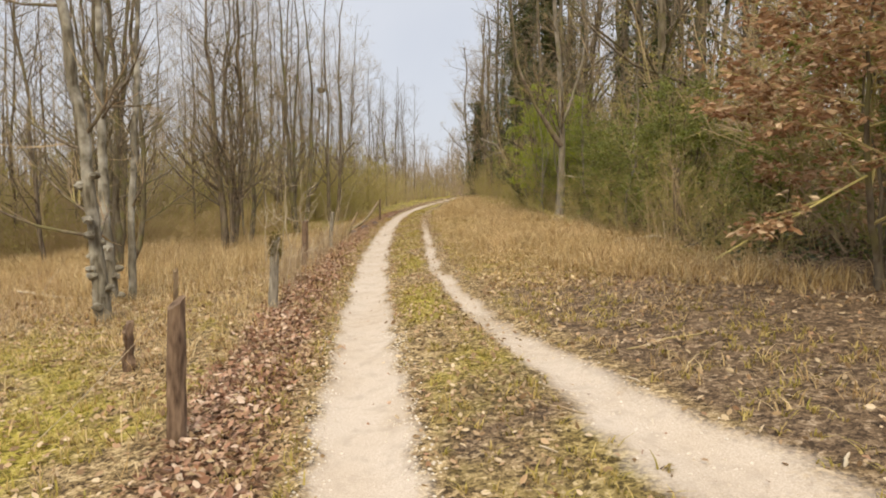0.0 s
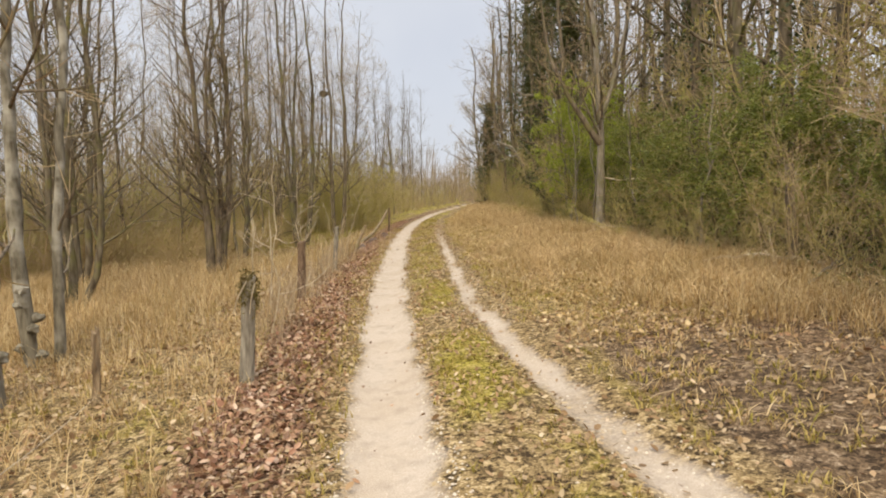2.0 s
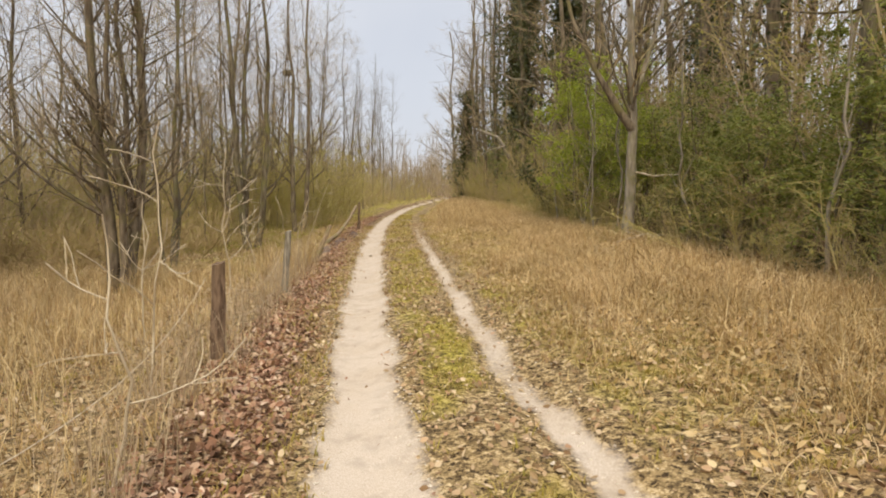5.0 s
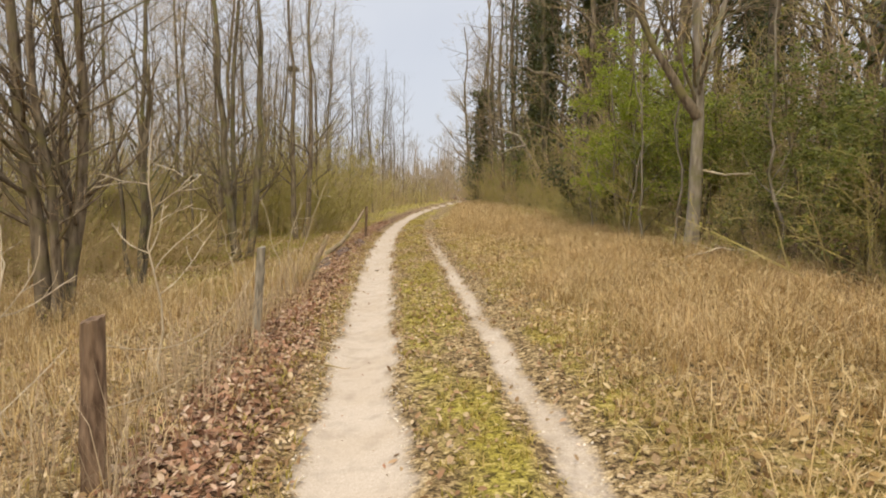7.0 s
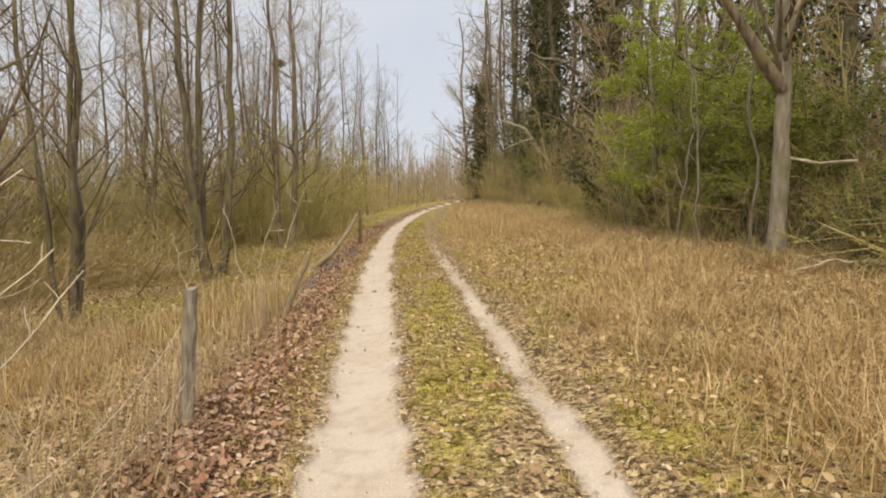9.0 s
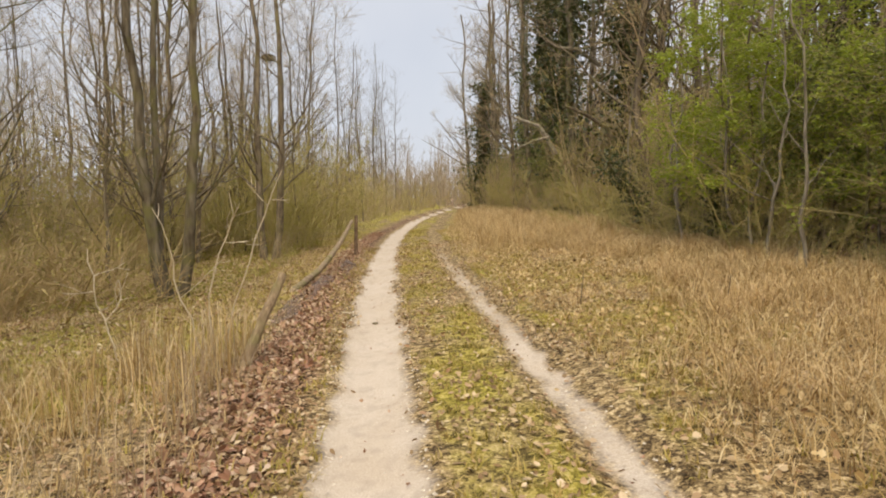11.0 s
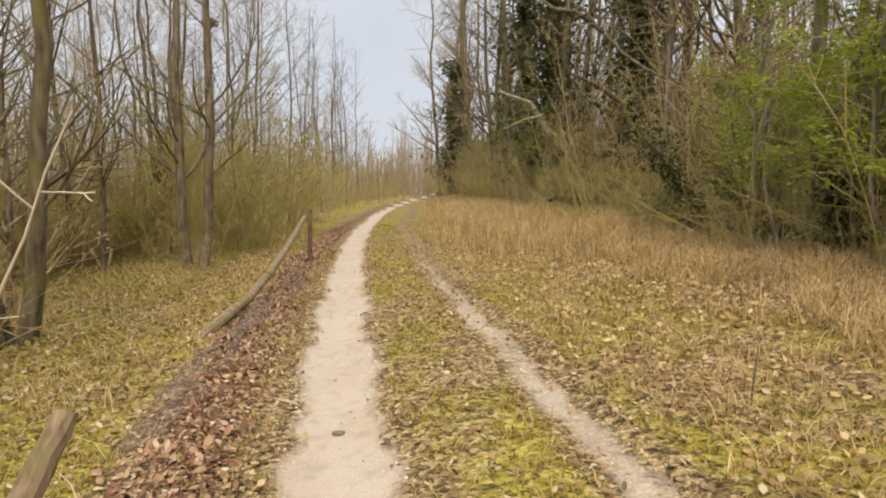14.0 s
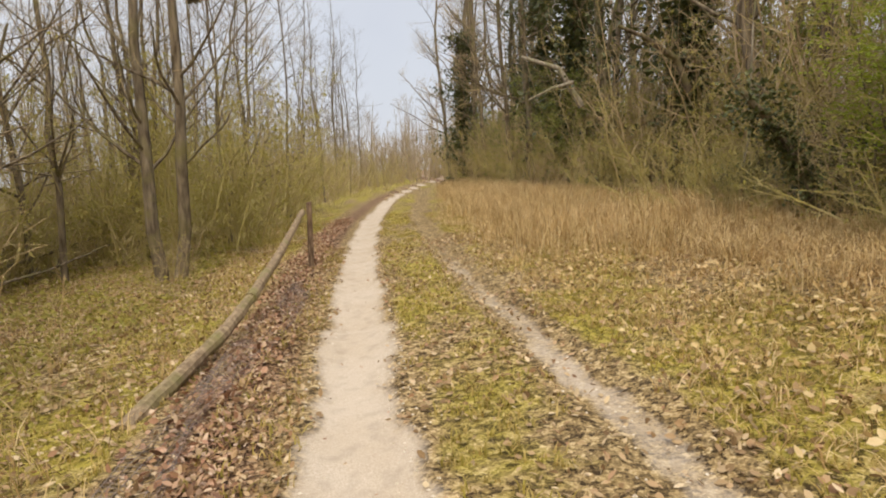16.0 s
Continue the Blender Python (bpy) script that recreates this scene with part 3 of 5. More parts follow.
# the bare thicket on the west side
poles = [pole_tree(11 + k, (11.5, 13.0, 14.5, 12.2, 10.0)[k], (0.06, 0.075, 0.085, 0.055, 0.05)[k]) for k in range(5)]
rng = np.random.default_rng(5)
west = [(-7.1, 28.6), (-8.0, 49.7), (-7.8, 31.0), (-9.2, 24.0), (-5.4, 37.5), (-5.6, 41.0), (-4.9, 46.5), (-6.3, 45.0), (-11.0, 21.5), (-13.5, 18.0), (-5.0, 53.0), (-4.3, 58.0), (-6.2, 47.5), (-10.0, 33.0)]
while len(west) < 138:
    y = rng.uniform(13, 96) if len(west) < 122 else rng.uniform(8, 40)
    edge = np.interp(y, [0, 14, 24, 40, 60, 75, 96], [-11, -11, -8.0, -5.5, -4.2, -2.5, -0.5])
    x = edge - abs(rng.normal(0, 1)) * (7 + y * 0.12)
    if all((x - a) ** 2 + (y - b) ** 2 > 1.1 for a, b in west):
        west.append((x, y))
west.sort(key=lambda p: p[1] > 52 or p[0] < -19)
far_poles = [pole_tree(21 + k, 12.0 + k, 0.07, near=False) for k in range(3)]
used = 0
for k, (x, y) in enumerate(west):
    turn, size = rng.uniform(0, 6.3), rng.uniform(0.8, 1.12)
    if y > 52 or x < -19:
        put(far_poles[used], x, y, turn, size) if used < 3 else copy_at(far_poles[used % 3], x, y, turn, size)
        used += 1
    else:
        put(poles[k], x, y, turn, size) if k < len(poles) else copy_at(poles[k % len(poles)], x, y, turn, size)

# named trees of the west side
put(clump_tree(31, 4, 10.0, 0.125, 0.9, "bare tree with dark close stems and fine fanned branches", None, 42), -5.9, 17.7, 0.4)
put(clump_tree(32, 3, 11.0, 0.13, 1.2, "bare tree with three close mossy stems", BARK_MOSSY, 26), -8.9, 17.0, 1.0)
put(clump_tree(33, 3, 11.0, 0.13, 1.0, "close pair of mossy stems with side branches", BARK_MOSSY, 12), -5.6, 25.8, 2.0)
put(clump_tree(34, 5, 12.0, 0.12, 1.6, "bare tree with five upswept stems"), -8.0, 39.0, 0.0)
put(clump_tree(35, 2, 12.0, 0.12, 1.2, "forked dark bare tree with rough trunk"), -5.2, 32.0, 0.3)
put(clump_tree(36, 3, 10.0, 0.075, 0.9, "bare tree with three thin grey stems", BARK_MOSSY, 24), -6.4, 21.4, 1.2)
put(clump_tree(38, 3, 9.5, 0.1, 0.9, "bare tree with three dark mossy stems", BARK_MOSSY, 26), -6.9, 13.4, 1.9)

# undergrowth of the west side
brush = [brush_shrub(51, 3.4, 2.0, 750, TWIG, "tangled bare brown brushwood with fine twigs"), brush_shrub(52, 3.0, 2.4, 1150, TWIG_OLIVE, "tangled olive brushwood just coming into bud"),
         brush_shrub(53, 4.2, 1.8, 600, TWIG, "tall thin bare brushwood shoots"), brush_shrub(54, 2.4, 2.2, 1150, TWIG_OLIVE, "low olive brushwood with small buds")]
places = []
while len(places) < 155:
    y = rng.uniform(28, 52) if len(places) < 70 else rng.uniform(20, 36) if len(places) < 108 else rng.uniform(16, 75)
    edge = np.interp(y, [12, 20, 22, 26, 31, 35, 40, 60, 75], [-15, -11.5, -10.4, -10.8, -9.8, -7.8, -5.8, -4.0, -2.4])
    x = edge - abs(rng.normal(0, 1)) * (3.0 + y * 0.06)
    if all((x - a) ** 2 + (y - b) ** 2 > 0.9 for a, b in places):
        places.append((x, y))
far_spots = [[], []]
places += [(-15.5 - 2.1 * (k % 8) - 1.1 * math.sin(k * 3.1), 14.0 + 4.6 * (k // 8) + 1.6 * math.sin(k * 2.3)) for k in range(32)]
places.sort(key=lambda p: p[1] > 50 or p[0] < -14.5)
used = 0
for k, (x, y) in enumerate(places):
    m = (x, y, rng.uniform(0, 6.3), rng.uniform(0.8, 1.3))
    if y > 50 or x < -14.5:
        far_spots[used % 2].append(m)
        used += 1
    else:
        put(brush[k], *m) if k < 4 else copy_at(brush[k % 4], *m)

sprig = put(brush_shrub(59, 4.3, 2.4, 3000, TWIG_OLIVE, "tall thicket just breaking into small yellow-green leaf", "thickets in first leaf", 3, LEAF_SPRIG, "small yellow-green first leaves", "leafing_shrub"), -5.3, 36.4, 0.4, 1.2)
for x, y, turn, size in ((-4.6, 35.0, 1.3, 0.8), (-6.6, 35.8, 2.5, 1.25), (-5.0, 39.0, 3.1, 1.3), (-4.4, 42.5, 4.4, 0.95), (-7.4, 38.5, 5.2, 1.4), (-12.2, 27.5, 1.9, 1.0), (-13.6, 29.5, 2.9, 1.1), (-15.5, 26.0, 5.9, 1.0), (-9.5, 41.0, 0.2, 1.1), (-6.4, 45.5, 1.1, 1.1), (-4.0, 49.0, 2.2, 1.0), (-7.8, 35.4, 0.7, 1.0), (-5.7, 34.4, 4.0, 1.05), (-10.6, 31.6, 3.3, 1.15), (-9.2, 33.4, 5.1, 1.25), (-10.4, 29.0, 2.0, 1.1)):
    copy_at(sprig, x, y, turn, size)

for k in range(28):
    copy_at(brush[(2, 1, 0)[k % 3]], -12.0 - 1.9 * (k % 7) - 0.9 * math.sin(k * 2.7), 19.5 + 4.6 * (k // 7) + 1.4 * math.sin(k * 1.7), k * 1.1, 1.25 + 0.3 * math.sin(k * 4.1))

low = [brush_shrub(57, 1.5, 2.2, 300, TWIG_BRACKEN, "low tangle of brown dead stems and bracken", "low dead undergrowth", name="bracken_tangle"), brush_shrub(58, 1.2, 2.4, 420, TWIG_BRACKEN, "low tangle of brown dead stems just in bud", "low dead undergrowth", name="bracken_tangle")]
for k in range(34):
    y = 18.5 + 9.5 * ((k * 0.618) % 1.0)
    x = -6.3 - 0.13 * (y - 18) * (k % 3) - 7.0 * ((k * 0.377) % 1.0)
    m = (x, y, k * 2.1, 0.85 + 0.3 * math.sin(k * 1.9))
    put(low[k], *m) if k < 2 else copy_at(low[k % 2], *m)
for k in range(22):
    y = rng.uniform(28, 42)
    x = np.interp(y, [28, 34, 42], [-10.0, -7.6, -5.6]) - abs(rng.normal(0, 2.2))
    copy_at(brush[k % 4], x, y, rng.uniform(0, 6.3), rng.uniform(0.35, 0.75))
for x, y, k in [(bx + 1.2 * math.sin(by * 7), by, i) for i, (bx, by) in enumerate((bx, by) for by in (66, 72, 79, 86) for bx in np.arange(-9.0, 13.0, 2.8)) if abs(bx - left_rut(by)) > 1.6]:
    far_spots[k % 2].append((x, y, k * 1.7, 1.0 + 0.2 * math.sin(k)))
far_thicket(far_spots[0], TWIG, 55, "tangled bare brown brushwood far in the wood")
far_thicket(far_spots[1], TWIG_OLIVE, 56, "tangled olive brushwood far in the wood")

# ---- the dark wood on the east side ----
tall_label = "tall bare forest tree with grey trunk and crooked limbs"
tall = [broad_tree(71, 17, 0.15, (0.8, 0.4), BARK, tall_label, 1500), broad_tree(72, 19, 0.12, (-0.9, 0.6), BARK_MOSSY, "tall bare forest tree with slim mossy grey trunk"),
        broad_tree(73, 16, 0.13, (0.3, -0.8), BARK, tall_label), broad_tree(74, 18, 0.17, (-0.9, 0.2), BARK_MOSSY, "tall bare forest tree with mossy trunk and ivy", 2500)]
put(tall[1], 9.2, 29.4, 0.0)
put(tall[3], 5.2, 38.6, 1.0)
put(tall[0], 6.5, 15.0, 2.0)
put(tall[2], 6.2, 25.5, 4.0)
spots = [(5.0, 46.0, 0), (6.6, 9.0, 2), (5.3, 31.5, 2), (5.6, 52.0, 3), (5.0, 58.5, 2), (6.0, 64.0, 0)]
while len(spots) < 40:
    y = rng.uniform(3, 70)
    x = 5.6 + abs(rng.normal(0, 1)) * 6
    if all((x - s[0]) ** 2 + (y - s[1]) ** 2 > 4 for s in spots):
        spots.append((x, y, int(rng.integers(0, 4))))
for x, y, k in spots:
    copy_at(tall[k], x, y, rng.uniform(0, 6.3), rng.uniform(0.85, 1.1))
put(broad_tree(75, 16, 0.2, (0.9, -0.3), BARK, "tall tree clothed in dark ivy standing at the bend", 8000, 18, "ivy-clad trees", 0.6, 1.8, 7), 4.0, 59.5, 0.0, 0.9)
ivied = put(broad_tree(76, 18, 0.19, (0.4, 0.3), BARK, "tall forest tree thickly clothed in dark ivy", 9000, 16, "ivy-clad trees", 0.85, 2.0, 6), 6.1, 43.5)
copy_at(ivied, 6.9, 36.5, 2.0, 0.95)
copy_at(ivied, 6.6, 50.5, 4.0, 0.9)
copy_at(ivied, 11.5, 31.5, 1.0, 1.0)
crowned = put(broad_tree(77, 15, 0.13, (-0.6, 0.2), BARK, "bare tree with a wide crown of fine grey-brown twigs", 0, 20, "bare trees at the bend", 0.7, 1.0, 7), 4.9, 55.0)
for x, y, turn, size in ((3.9, 63.0, 0.3, 1.0), (4.7, 48.5, 1.0, 0.95), (5.0, 61.0, 2.2, 0.95), (5.2, 66.5, 3.1, 0.9), (6.0, 40.0, 4.4, 1.0), (7.2, 58.0, 5.0, 1.1), (7.5, 46.0, 0.4, 1.1), (7.4, 32.5, 0.9, 1.0), (6.5, 27.5, 2.5, 0.95), (8.8, 22.5, 1.5, 1.1), (8.0, 16.5, 3.5, 1.0), (9.0, 11.5, 5.5, 1.0), (11.5, 26.5, 2.8, 1.1), (12.0, 19.0, 0.2, 1.1), (10.5, 38.0, 3.9, 1.1)):
    copy_at(crowned, x, y, turn, size)

green = [evergreen_shrub(81, 4.2, 3.2, 8500, LEAF_EVERGREEN, (0.05, 0.12), "dense evergreen shrub with drooping dull green sprays"),
         evergreen_shrub(82, 3.4, 3.0, 7000, LEAF_EVERGREEN, (0.05, 0.12), "dense evergreen shrub with drooping dull green sprays"),
         evergreen_shrub(83, 4.8, 3.6, 8500, LEAF_EVERGREEN, (0.06, 0.13), "tall evergreen shrub with layered olive-green sprays")]
first = [(5.0, 12.8), (4.8, 16.6), (5.0, 23.9)]
more = [(6.6, 26.4), (6.2, 7.0), (5.2, 18.4), (5.6, 10.4), (5.1, 14.6), (5.2, 21.6), (6.6, 12.0), (6.0, 42.0), (5.9, 46.0), (5.6, 51.0), (5.6, 57.5), (6.0, 64.0), (6.3, 74.0), (7.5, 7.5), (8.2, 35.0)]
for k, (x, y) in enumerate(first):
    put(green[k], x, y, k * 1.3, 0.76)
for k, (x, y) in enumerate(more):
    copy_at(green[(k * 2 + 1) % 3], x, y, rng.uniform(0, 6.3), 1.1 if k < 2 else rng.uniform(0.62, 0.85) if y < 24 else rng.uniform(0.85, 1.15))
for k in range(44):
    copy_at(brush[(2, 1, 0, 2)[k % 4]], 6.6 + 1.9 * ((k * 0.618) % 1.0) + 0.03 * k, 8.0 + 0.85 * k, k * 2.3, 1.5 + 0.35 * math.sin(k * 2.1))
put(evergreen_shrub(85, 5.2, 4.0, 14000, LEAF_LIME, (0.05, 0.11), "young tree in fresh lime-green leaf with layered sprays", -0.2, "young trees in fresh leaf", 0.8), 4.6, 25.2, 0.5)
lime = put(evergreen_shrub(86, 3.4, 2.6, 4500, LEAF_LIME, (0.05, 0.1), "small young tree in fresh lime-green leaf", -0.2, "young trees in fresh leaf", 0.8), 5.0, 22.2, 0.5)
copy_at(lime, 5.2, 28.3, 2.0, 0.9)
holly = put(evergreen_shrub(87, 2.2, 1.8, 3000, LEAF_IVY, (0.05, 0.1), "low dark ivy bush at the wood's edge", -0.3, "ivy bushes", 0.3), 5.1, 29.2, 0.0, 0.75)
copy_at(holly, 4.6, 30.6, 2.2, 0.55)
copy_at(holly, 4.6, 19.0, 3.0, 0.6)
put(evergreen_shrub(88, 4.6, 4.4, 13000, LEAF_BEECH, (0.065, 0.125), "young beech still holding its dead russet leaves", 0.0, "beeches with dead leaves", 0.85), 4.75, 6.4, 0.3)
put(evergreen_shrub(89, 2.4, 2.4, 4500, LEAF_BEECH, (0.06, 0.115), "low beech bough thicket with dead russet leaves", -0.1, "beeches with dead leaves", 0.8), 5.0, 3.9, 0.3)
places = []
while len(places) < 62:
    y = rng.uniform(8, 72)
    x = np.interp(y, [0, 30, 72], [4.7, 4.3, 4.2]) + abs(rng.normal(0, 0.9))
    if all((x - a) ** 2 + (y - b) ** 2 > 0.8 for a, b in places):
        places.append((x, y))
for k, (x, y) in enumerate(places):
    copy_at(brush[(1, 3, 0, 2)[k % 4]], x, y, rng.uniform(0, 6.3), rng.uniform(0.5, 0.9) if y < 44 else rng.uniform(0.8, 1.3))

for k in range(34):
    y = 27.5 + k * 1.05
    copy_at(brush[(2, 0, 1, 2)[k % 4]], 6.9 + 1.2 * math.sin(k * 2.9), y, k * 1.3, 1.3 + 0.25 * math.sin(k * 1.7))
for k in range(26):
    y = 9.0 + k * 0.85
    copy_at(brush[(3, 1, 0)[k % 3]], 4.35 + 0.35 * math.sin(k * 2.3), y, k * 1.9, 0.32 + 0.12 * math.sin(k * 3.7))

# woods that close the view far off
frng = np.random.default_rng(91)


def far_wood(x0, x1, y0, y1, count, tall):
    base = np.stack([frng.uniform(x0, x1, count), frng.uniform(y0, y1, count), np.zeros(count)], -1)
    base[:, 2] = height(base[:, 0], base[:, 1]) - 0.2
    top = base + np.stack([frng.normal(0, 0.5, count), frng.normal(0, 0.5, count), tall * frng.uniform(0.55, 1.1, count)], -1)
    s = np.linspace(0, 1, 5)[None, :, None]
    P = base[:, None] * (1 - s) + top[:, None] * s + np.cumsum(frng.normal(0, 0.1, (count, 5, 3)), 1) * s
    R = frng.uniform(0.06, 0.13, (count, 1)) * np.linspace(1, 0.2, 5)[None]
    b1, r1 = grow(frng, P, R, 9, (0.03, 0.98), (1.2, 3.0), 42, 3, 0.6, 0.14, 0.5)
    b2, r2 = grow(frng, b1, r1, 4, (0.2, 0.98), (0.7, 1.6), 42, 2, 0.3, 0.14, 0.6)
    return join(tubes(P, R, 4), tubes(b1, np.maximum(r1, 0.012), 3), tubes(b2, np.maximum(r2, 0.01), 3))


wood = thing("far_wood", "distant bare grey-brown woodland closing the view", "woodland", kind="stuff")
piece("trees_ahead", join(far_wood(-30, 30, 88, 135, 230, 10), far_wood(-20, 22, 78, 100, 330, 5.0)), TWIG_FAR, wood)
piece("trees_west", far_wood(-75, -24, 2, 95, 330, 12), TWIG_FAR, wood)
piece("trees_east", far_wood(16, 45, -5, 90, 130, 15), TWIG_FAR, wood)
piece("trees_near_east", far_wood(9.5, 20, 6, 85, 130, 14), TWIG_FAR, wood)
piece("trees_behind", far_wood(-40, 40, -45, -14, 90, 13), TWIG_FAR, wood)


# ---- ground cover ----
def blades(rng, x, y, tall, wide, lean, material, name, label, category):
    n = len(x)
    h = tall * rng.uniform(0.5, 1.15, n)
    a = rng.uniform(0, 2 * np.pi, n)
    d = np.stack([np.cos(a), np.sin(a)], -1) * (h * rng.uniform(0.1, lean, n))[:, None]
    s = np.stack([-np.sin(a), np.cos(a), np.zeros(n)], -1) * (wide * rng.uniform(0.6, 1.3, n))[:, None]
    base = np.stack([x, y, height(x, y) - 0.01], -1)
    mid = base + np.concatenate([d * 0.35, (h * 0.6)[:, None]], -1)
    tip = base + np.concatenate([d, (h * rng.uniform(0.7, 1.0, n))[:, None]], -1)
    verts = np.stack([base - s, base + s, mid - s * 0.7, mid + s * 0.7, tip - s * 0.15, tip + s * 0.15], 1).reshape(-1, 3)
    k = np.arange(n)[:, None] * 6
    faces = np.stack([k + [0, 1, 3, 2], k + [2, 3, 5, 4]], 1).reshape(-1, 4)
    return tagged(new(name, mesh_of(name, verts, faces, material)), label, category, kind="stuff")


def tufts(rng, x, y, each, spread):
    """Blade places gathered into tufts round the given places."""
    k = np.repeat(np.arange(len(x)), each)
    return x[k] + rng.normal(0, spread, len(k)), y[k] + rng.normal(0, spread, len(k))


def scatter(rng, count, x, y, keep):
    """Places in a strip, kept by a chance that depends on the place."""
    px, py = rng.uniform(*x, count), rng.uniform(0, 1, count)
    py = y[0] + (y[1] - y[0]) * py
    ok = rng.uniform(0, 1, count) < keep(px, py)
    return px[ok], py[ok]


def litter(rng, x, y, size, material, name, label, curled=False):
    n = len(x)
    at = np.stack([x, y, height(x, y) + rng.uniform(0.0, 0.035, n)], -1)
    shapes = dead_leaves(rng, at, size) if curled else leaves(rng, at, size, 0.5, 0.0, 0.62)
    return tagged(new(name, mesh_of(name, *shapes, material)), label, "fallen leaves", kind="stuff")


crng = np.random.default_rng(101)
rut_at = lambda x, y: cover(x, y)[0]
patch = lambda x, y: np.clip(0.55 + 0.6 * waves(x * 1.7 + 3, y * 1.5), 0, 1)


def band_red(x, y):
    d = left_rut(y) - x
    d = d + 0.12 * waves(x * 2.2, y * 2.0) - 0.08 * ease(y, 20, 26)
    k = 0.2 * ease(y, 19, 23)
    return ease(d, 0.5, 0.8) * (1 - ease(d, 0.95 - k, 1.55 - k)) * np.interp(y, [0, 4, 7], [0.35, 0.55, 0.95]) * np.interp(y, [20, 45], [0.9, 0.5]) * (0.65 + 0.35 * patch(x * 2, y * 1.5))


x, y = scatter(crng, 230000, (-3.6, -0.6), (0.5, 42), band_red)
litter(crng, x, y, (0.03, 0.075), LITTER_RED, "fallen_leaves", "drift of russet fallen leaves beside the path", True)
x, y = scatter(crng, 270000, (-9, 4.8), (0.5, 34), lambda x, y: (1 - rut_at(x, y)) * np.where(x < -2.2, 0.75 - 0.2 * ease(y, 20, 22) - 0.3 * (1 - ease(y, 4.5, 7)), np.where(x > 0.6, np.interp(y, [0, 5, 9, 13, 19, 23], [0.08, 0.22, 0.6, 0.36, 0.34, 0.4]), 0.5)) * patch(x, y))
litter(crng, x, y, (0.028, 0.068), LITTER_TAN, "fallen_leaves", "scattered tan and brown fallen leaves", True)
x, y = scatter(crng, 90000, (-3.6, -0.6), (0.5, 34), lambda x, y: ease(left_rut(y) - x, 0.3, 0.5) * (1 - ease(left_rut(y) - x, 0.9, 1.3)) * 0.5)
litter(crng, x, y, (0.025, 0.06), LITTER_TAN, "fallen_leaves", "tan fallen leaves mixed into the russet drift")
x, y = tufts(crng, *scatter(crng, 9000, (-3.4, -0.6), (0.5, 34), lambda x, y: ease(left_rut(y) - x, 0.28, 0.4) * (1 - ease(left_rut(y) - x, 0.6, 1.1)) * patch(x * 1.4 + 2, y * 0.9)), 6, 0.025)
blades(crng, x, y, 0.08, 0.006, 1.6, GRASS_GREEN, "short_grass", "green grass tufts along the rut's verge", "grass")
x, y = scatter(crng, 2600, (-2.6, 1.8), (0.5, 30), lambda x, y: rut_at(x, y) * 0.3)
litter(crng, x, y, (0.015, 0.045), LITTER_RED, "fallen_leaves", "a few brown leaf scraps strewn on the sandy ruts")


clumps = lambda x, y: np.clip(0.5 + 0.75 * waves(x * 0.8 + 1, y * 0.75) + 0.35 * waves(x * 2.6, y * 2.4), 0, 1)


def tall_dry(x, y):
    d = x - right_rut(y)
    near = np.interp(y, [0, 6, 9, 12, 19, 22, 26, 60], [5, 3.4, 1.5, 0.5, 0.6, 1.9, 1.9, 0.6])
    return ease(d, near, near + 0.9) * (1 - ease(x, 4.0, 5.2)) * (0.12 + 0.88 * clumps(x, y)) * np.interp(y, [0, 20, 40, 60], [0.8, 1, 0.8, 0.4])


x, y = tufts(crng, *scatter(crng, 17500, (-0.2, 5.0), (5, 62), tall_dry), 16, 0.085)
blades(crng, x, y, 0.3, 0.0042, 2.0, GRASS_DRY, "dry_grass", "tall dry straw-coloured grass in bent tufts", "grass")
x, y = tufts(crng, *scatter(crng, 16000, (-0.2, 4.6), (1, 40), lambda x, y: ease(x - right_rut(y), 0.25, 0.7) * (0.2 + 0.6 * patch(x, y)) * np.interp(y, [0, 7, 12], [0.05, 0.2, 1])), 9, 0.045)
blades(crng, x, y, 0.11, 0.0045, 2.4, GRASS_DRY, "dry_grass", "short matted dry grass", "grass")
x, y = tufts(crng, *scatter(crng, 17000, (-11, -1.8), (1, 45), lambda x, y: ease(left_rut(y) - x, 0.75, 1.4) * (0.1 + 0.75 * patch(x, y)) * (1 - 0.75 * ease(y, 20.5, 22)) * np.interp(y, [0, 5, 8], [0.2, 0.35, 1])), 10, 0.06)
blades(crng, x, y, 0.2, 0.004, 1.8, GRASS_DRY, "dry_grass", "dry straw-coloured grass beyond the fence", "grass")
x, y = tufts(crng, *scatter(crng, 6500, (-13, -3.2), (9, 24), lambda x, y: ease(left_rut(y) - x, 1.9, 3.2) * (0.15 + 0.85 * patch(x * 0.7 + 4, y * 0.7)) * ease(y, 8.5, 11) * (1 - ease(y + x * 0.3, 17.0, 19.5))), 9, 0.1)
blades(crng, x, y, 0.46, 0.0036, 1.3, GRASS_DRY, "dry_grass", "rank dry tan grass and bracken between the bare trees", "grass")
x, y = tufts(crng, *scatter(crng, 480, (-3.3, -2.2), (9.2, 20.5), lambda x, y: (1 - ease(np.abs(left_rut(y) - x - 1.35), 0.15, 0.5)) * (0.3 + 0.7 * patch(x, y))), 5, 0.05)
blades(crng, x, y, 0.75, 0.003, 0.8, STALK, "dry_stalks", "thin grey-brown dead stalks along the fence", "grass")
x, y = tufts(crng, *scatter(crng, 110, (-4.2, -2.85), (18.6, 21.4), lambda x, y: 0.9), 5, 0.06)
blades(crng, x, y, 0.62, 0.005, 0.5, GRASS_DRY, "dry_stalks", "tall dry stalks standing by the fence", "grass")

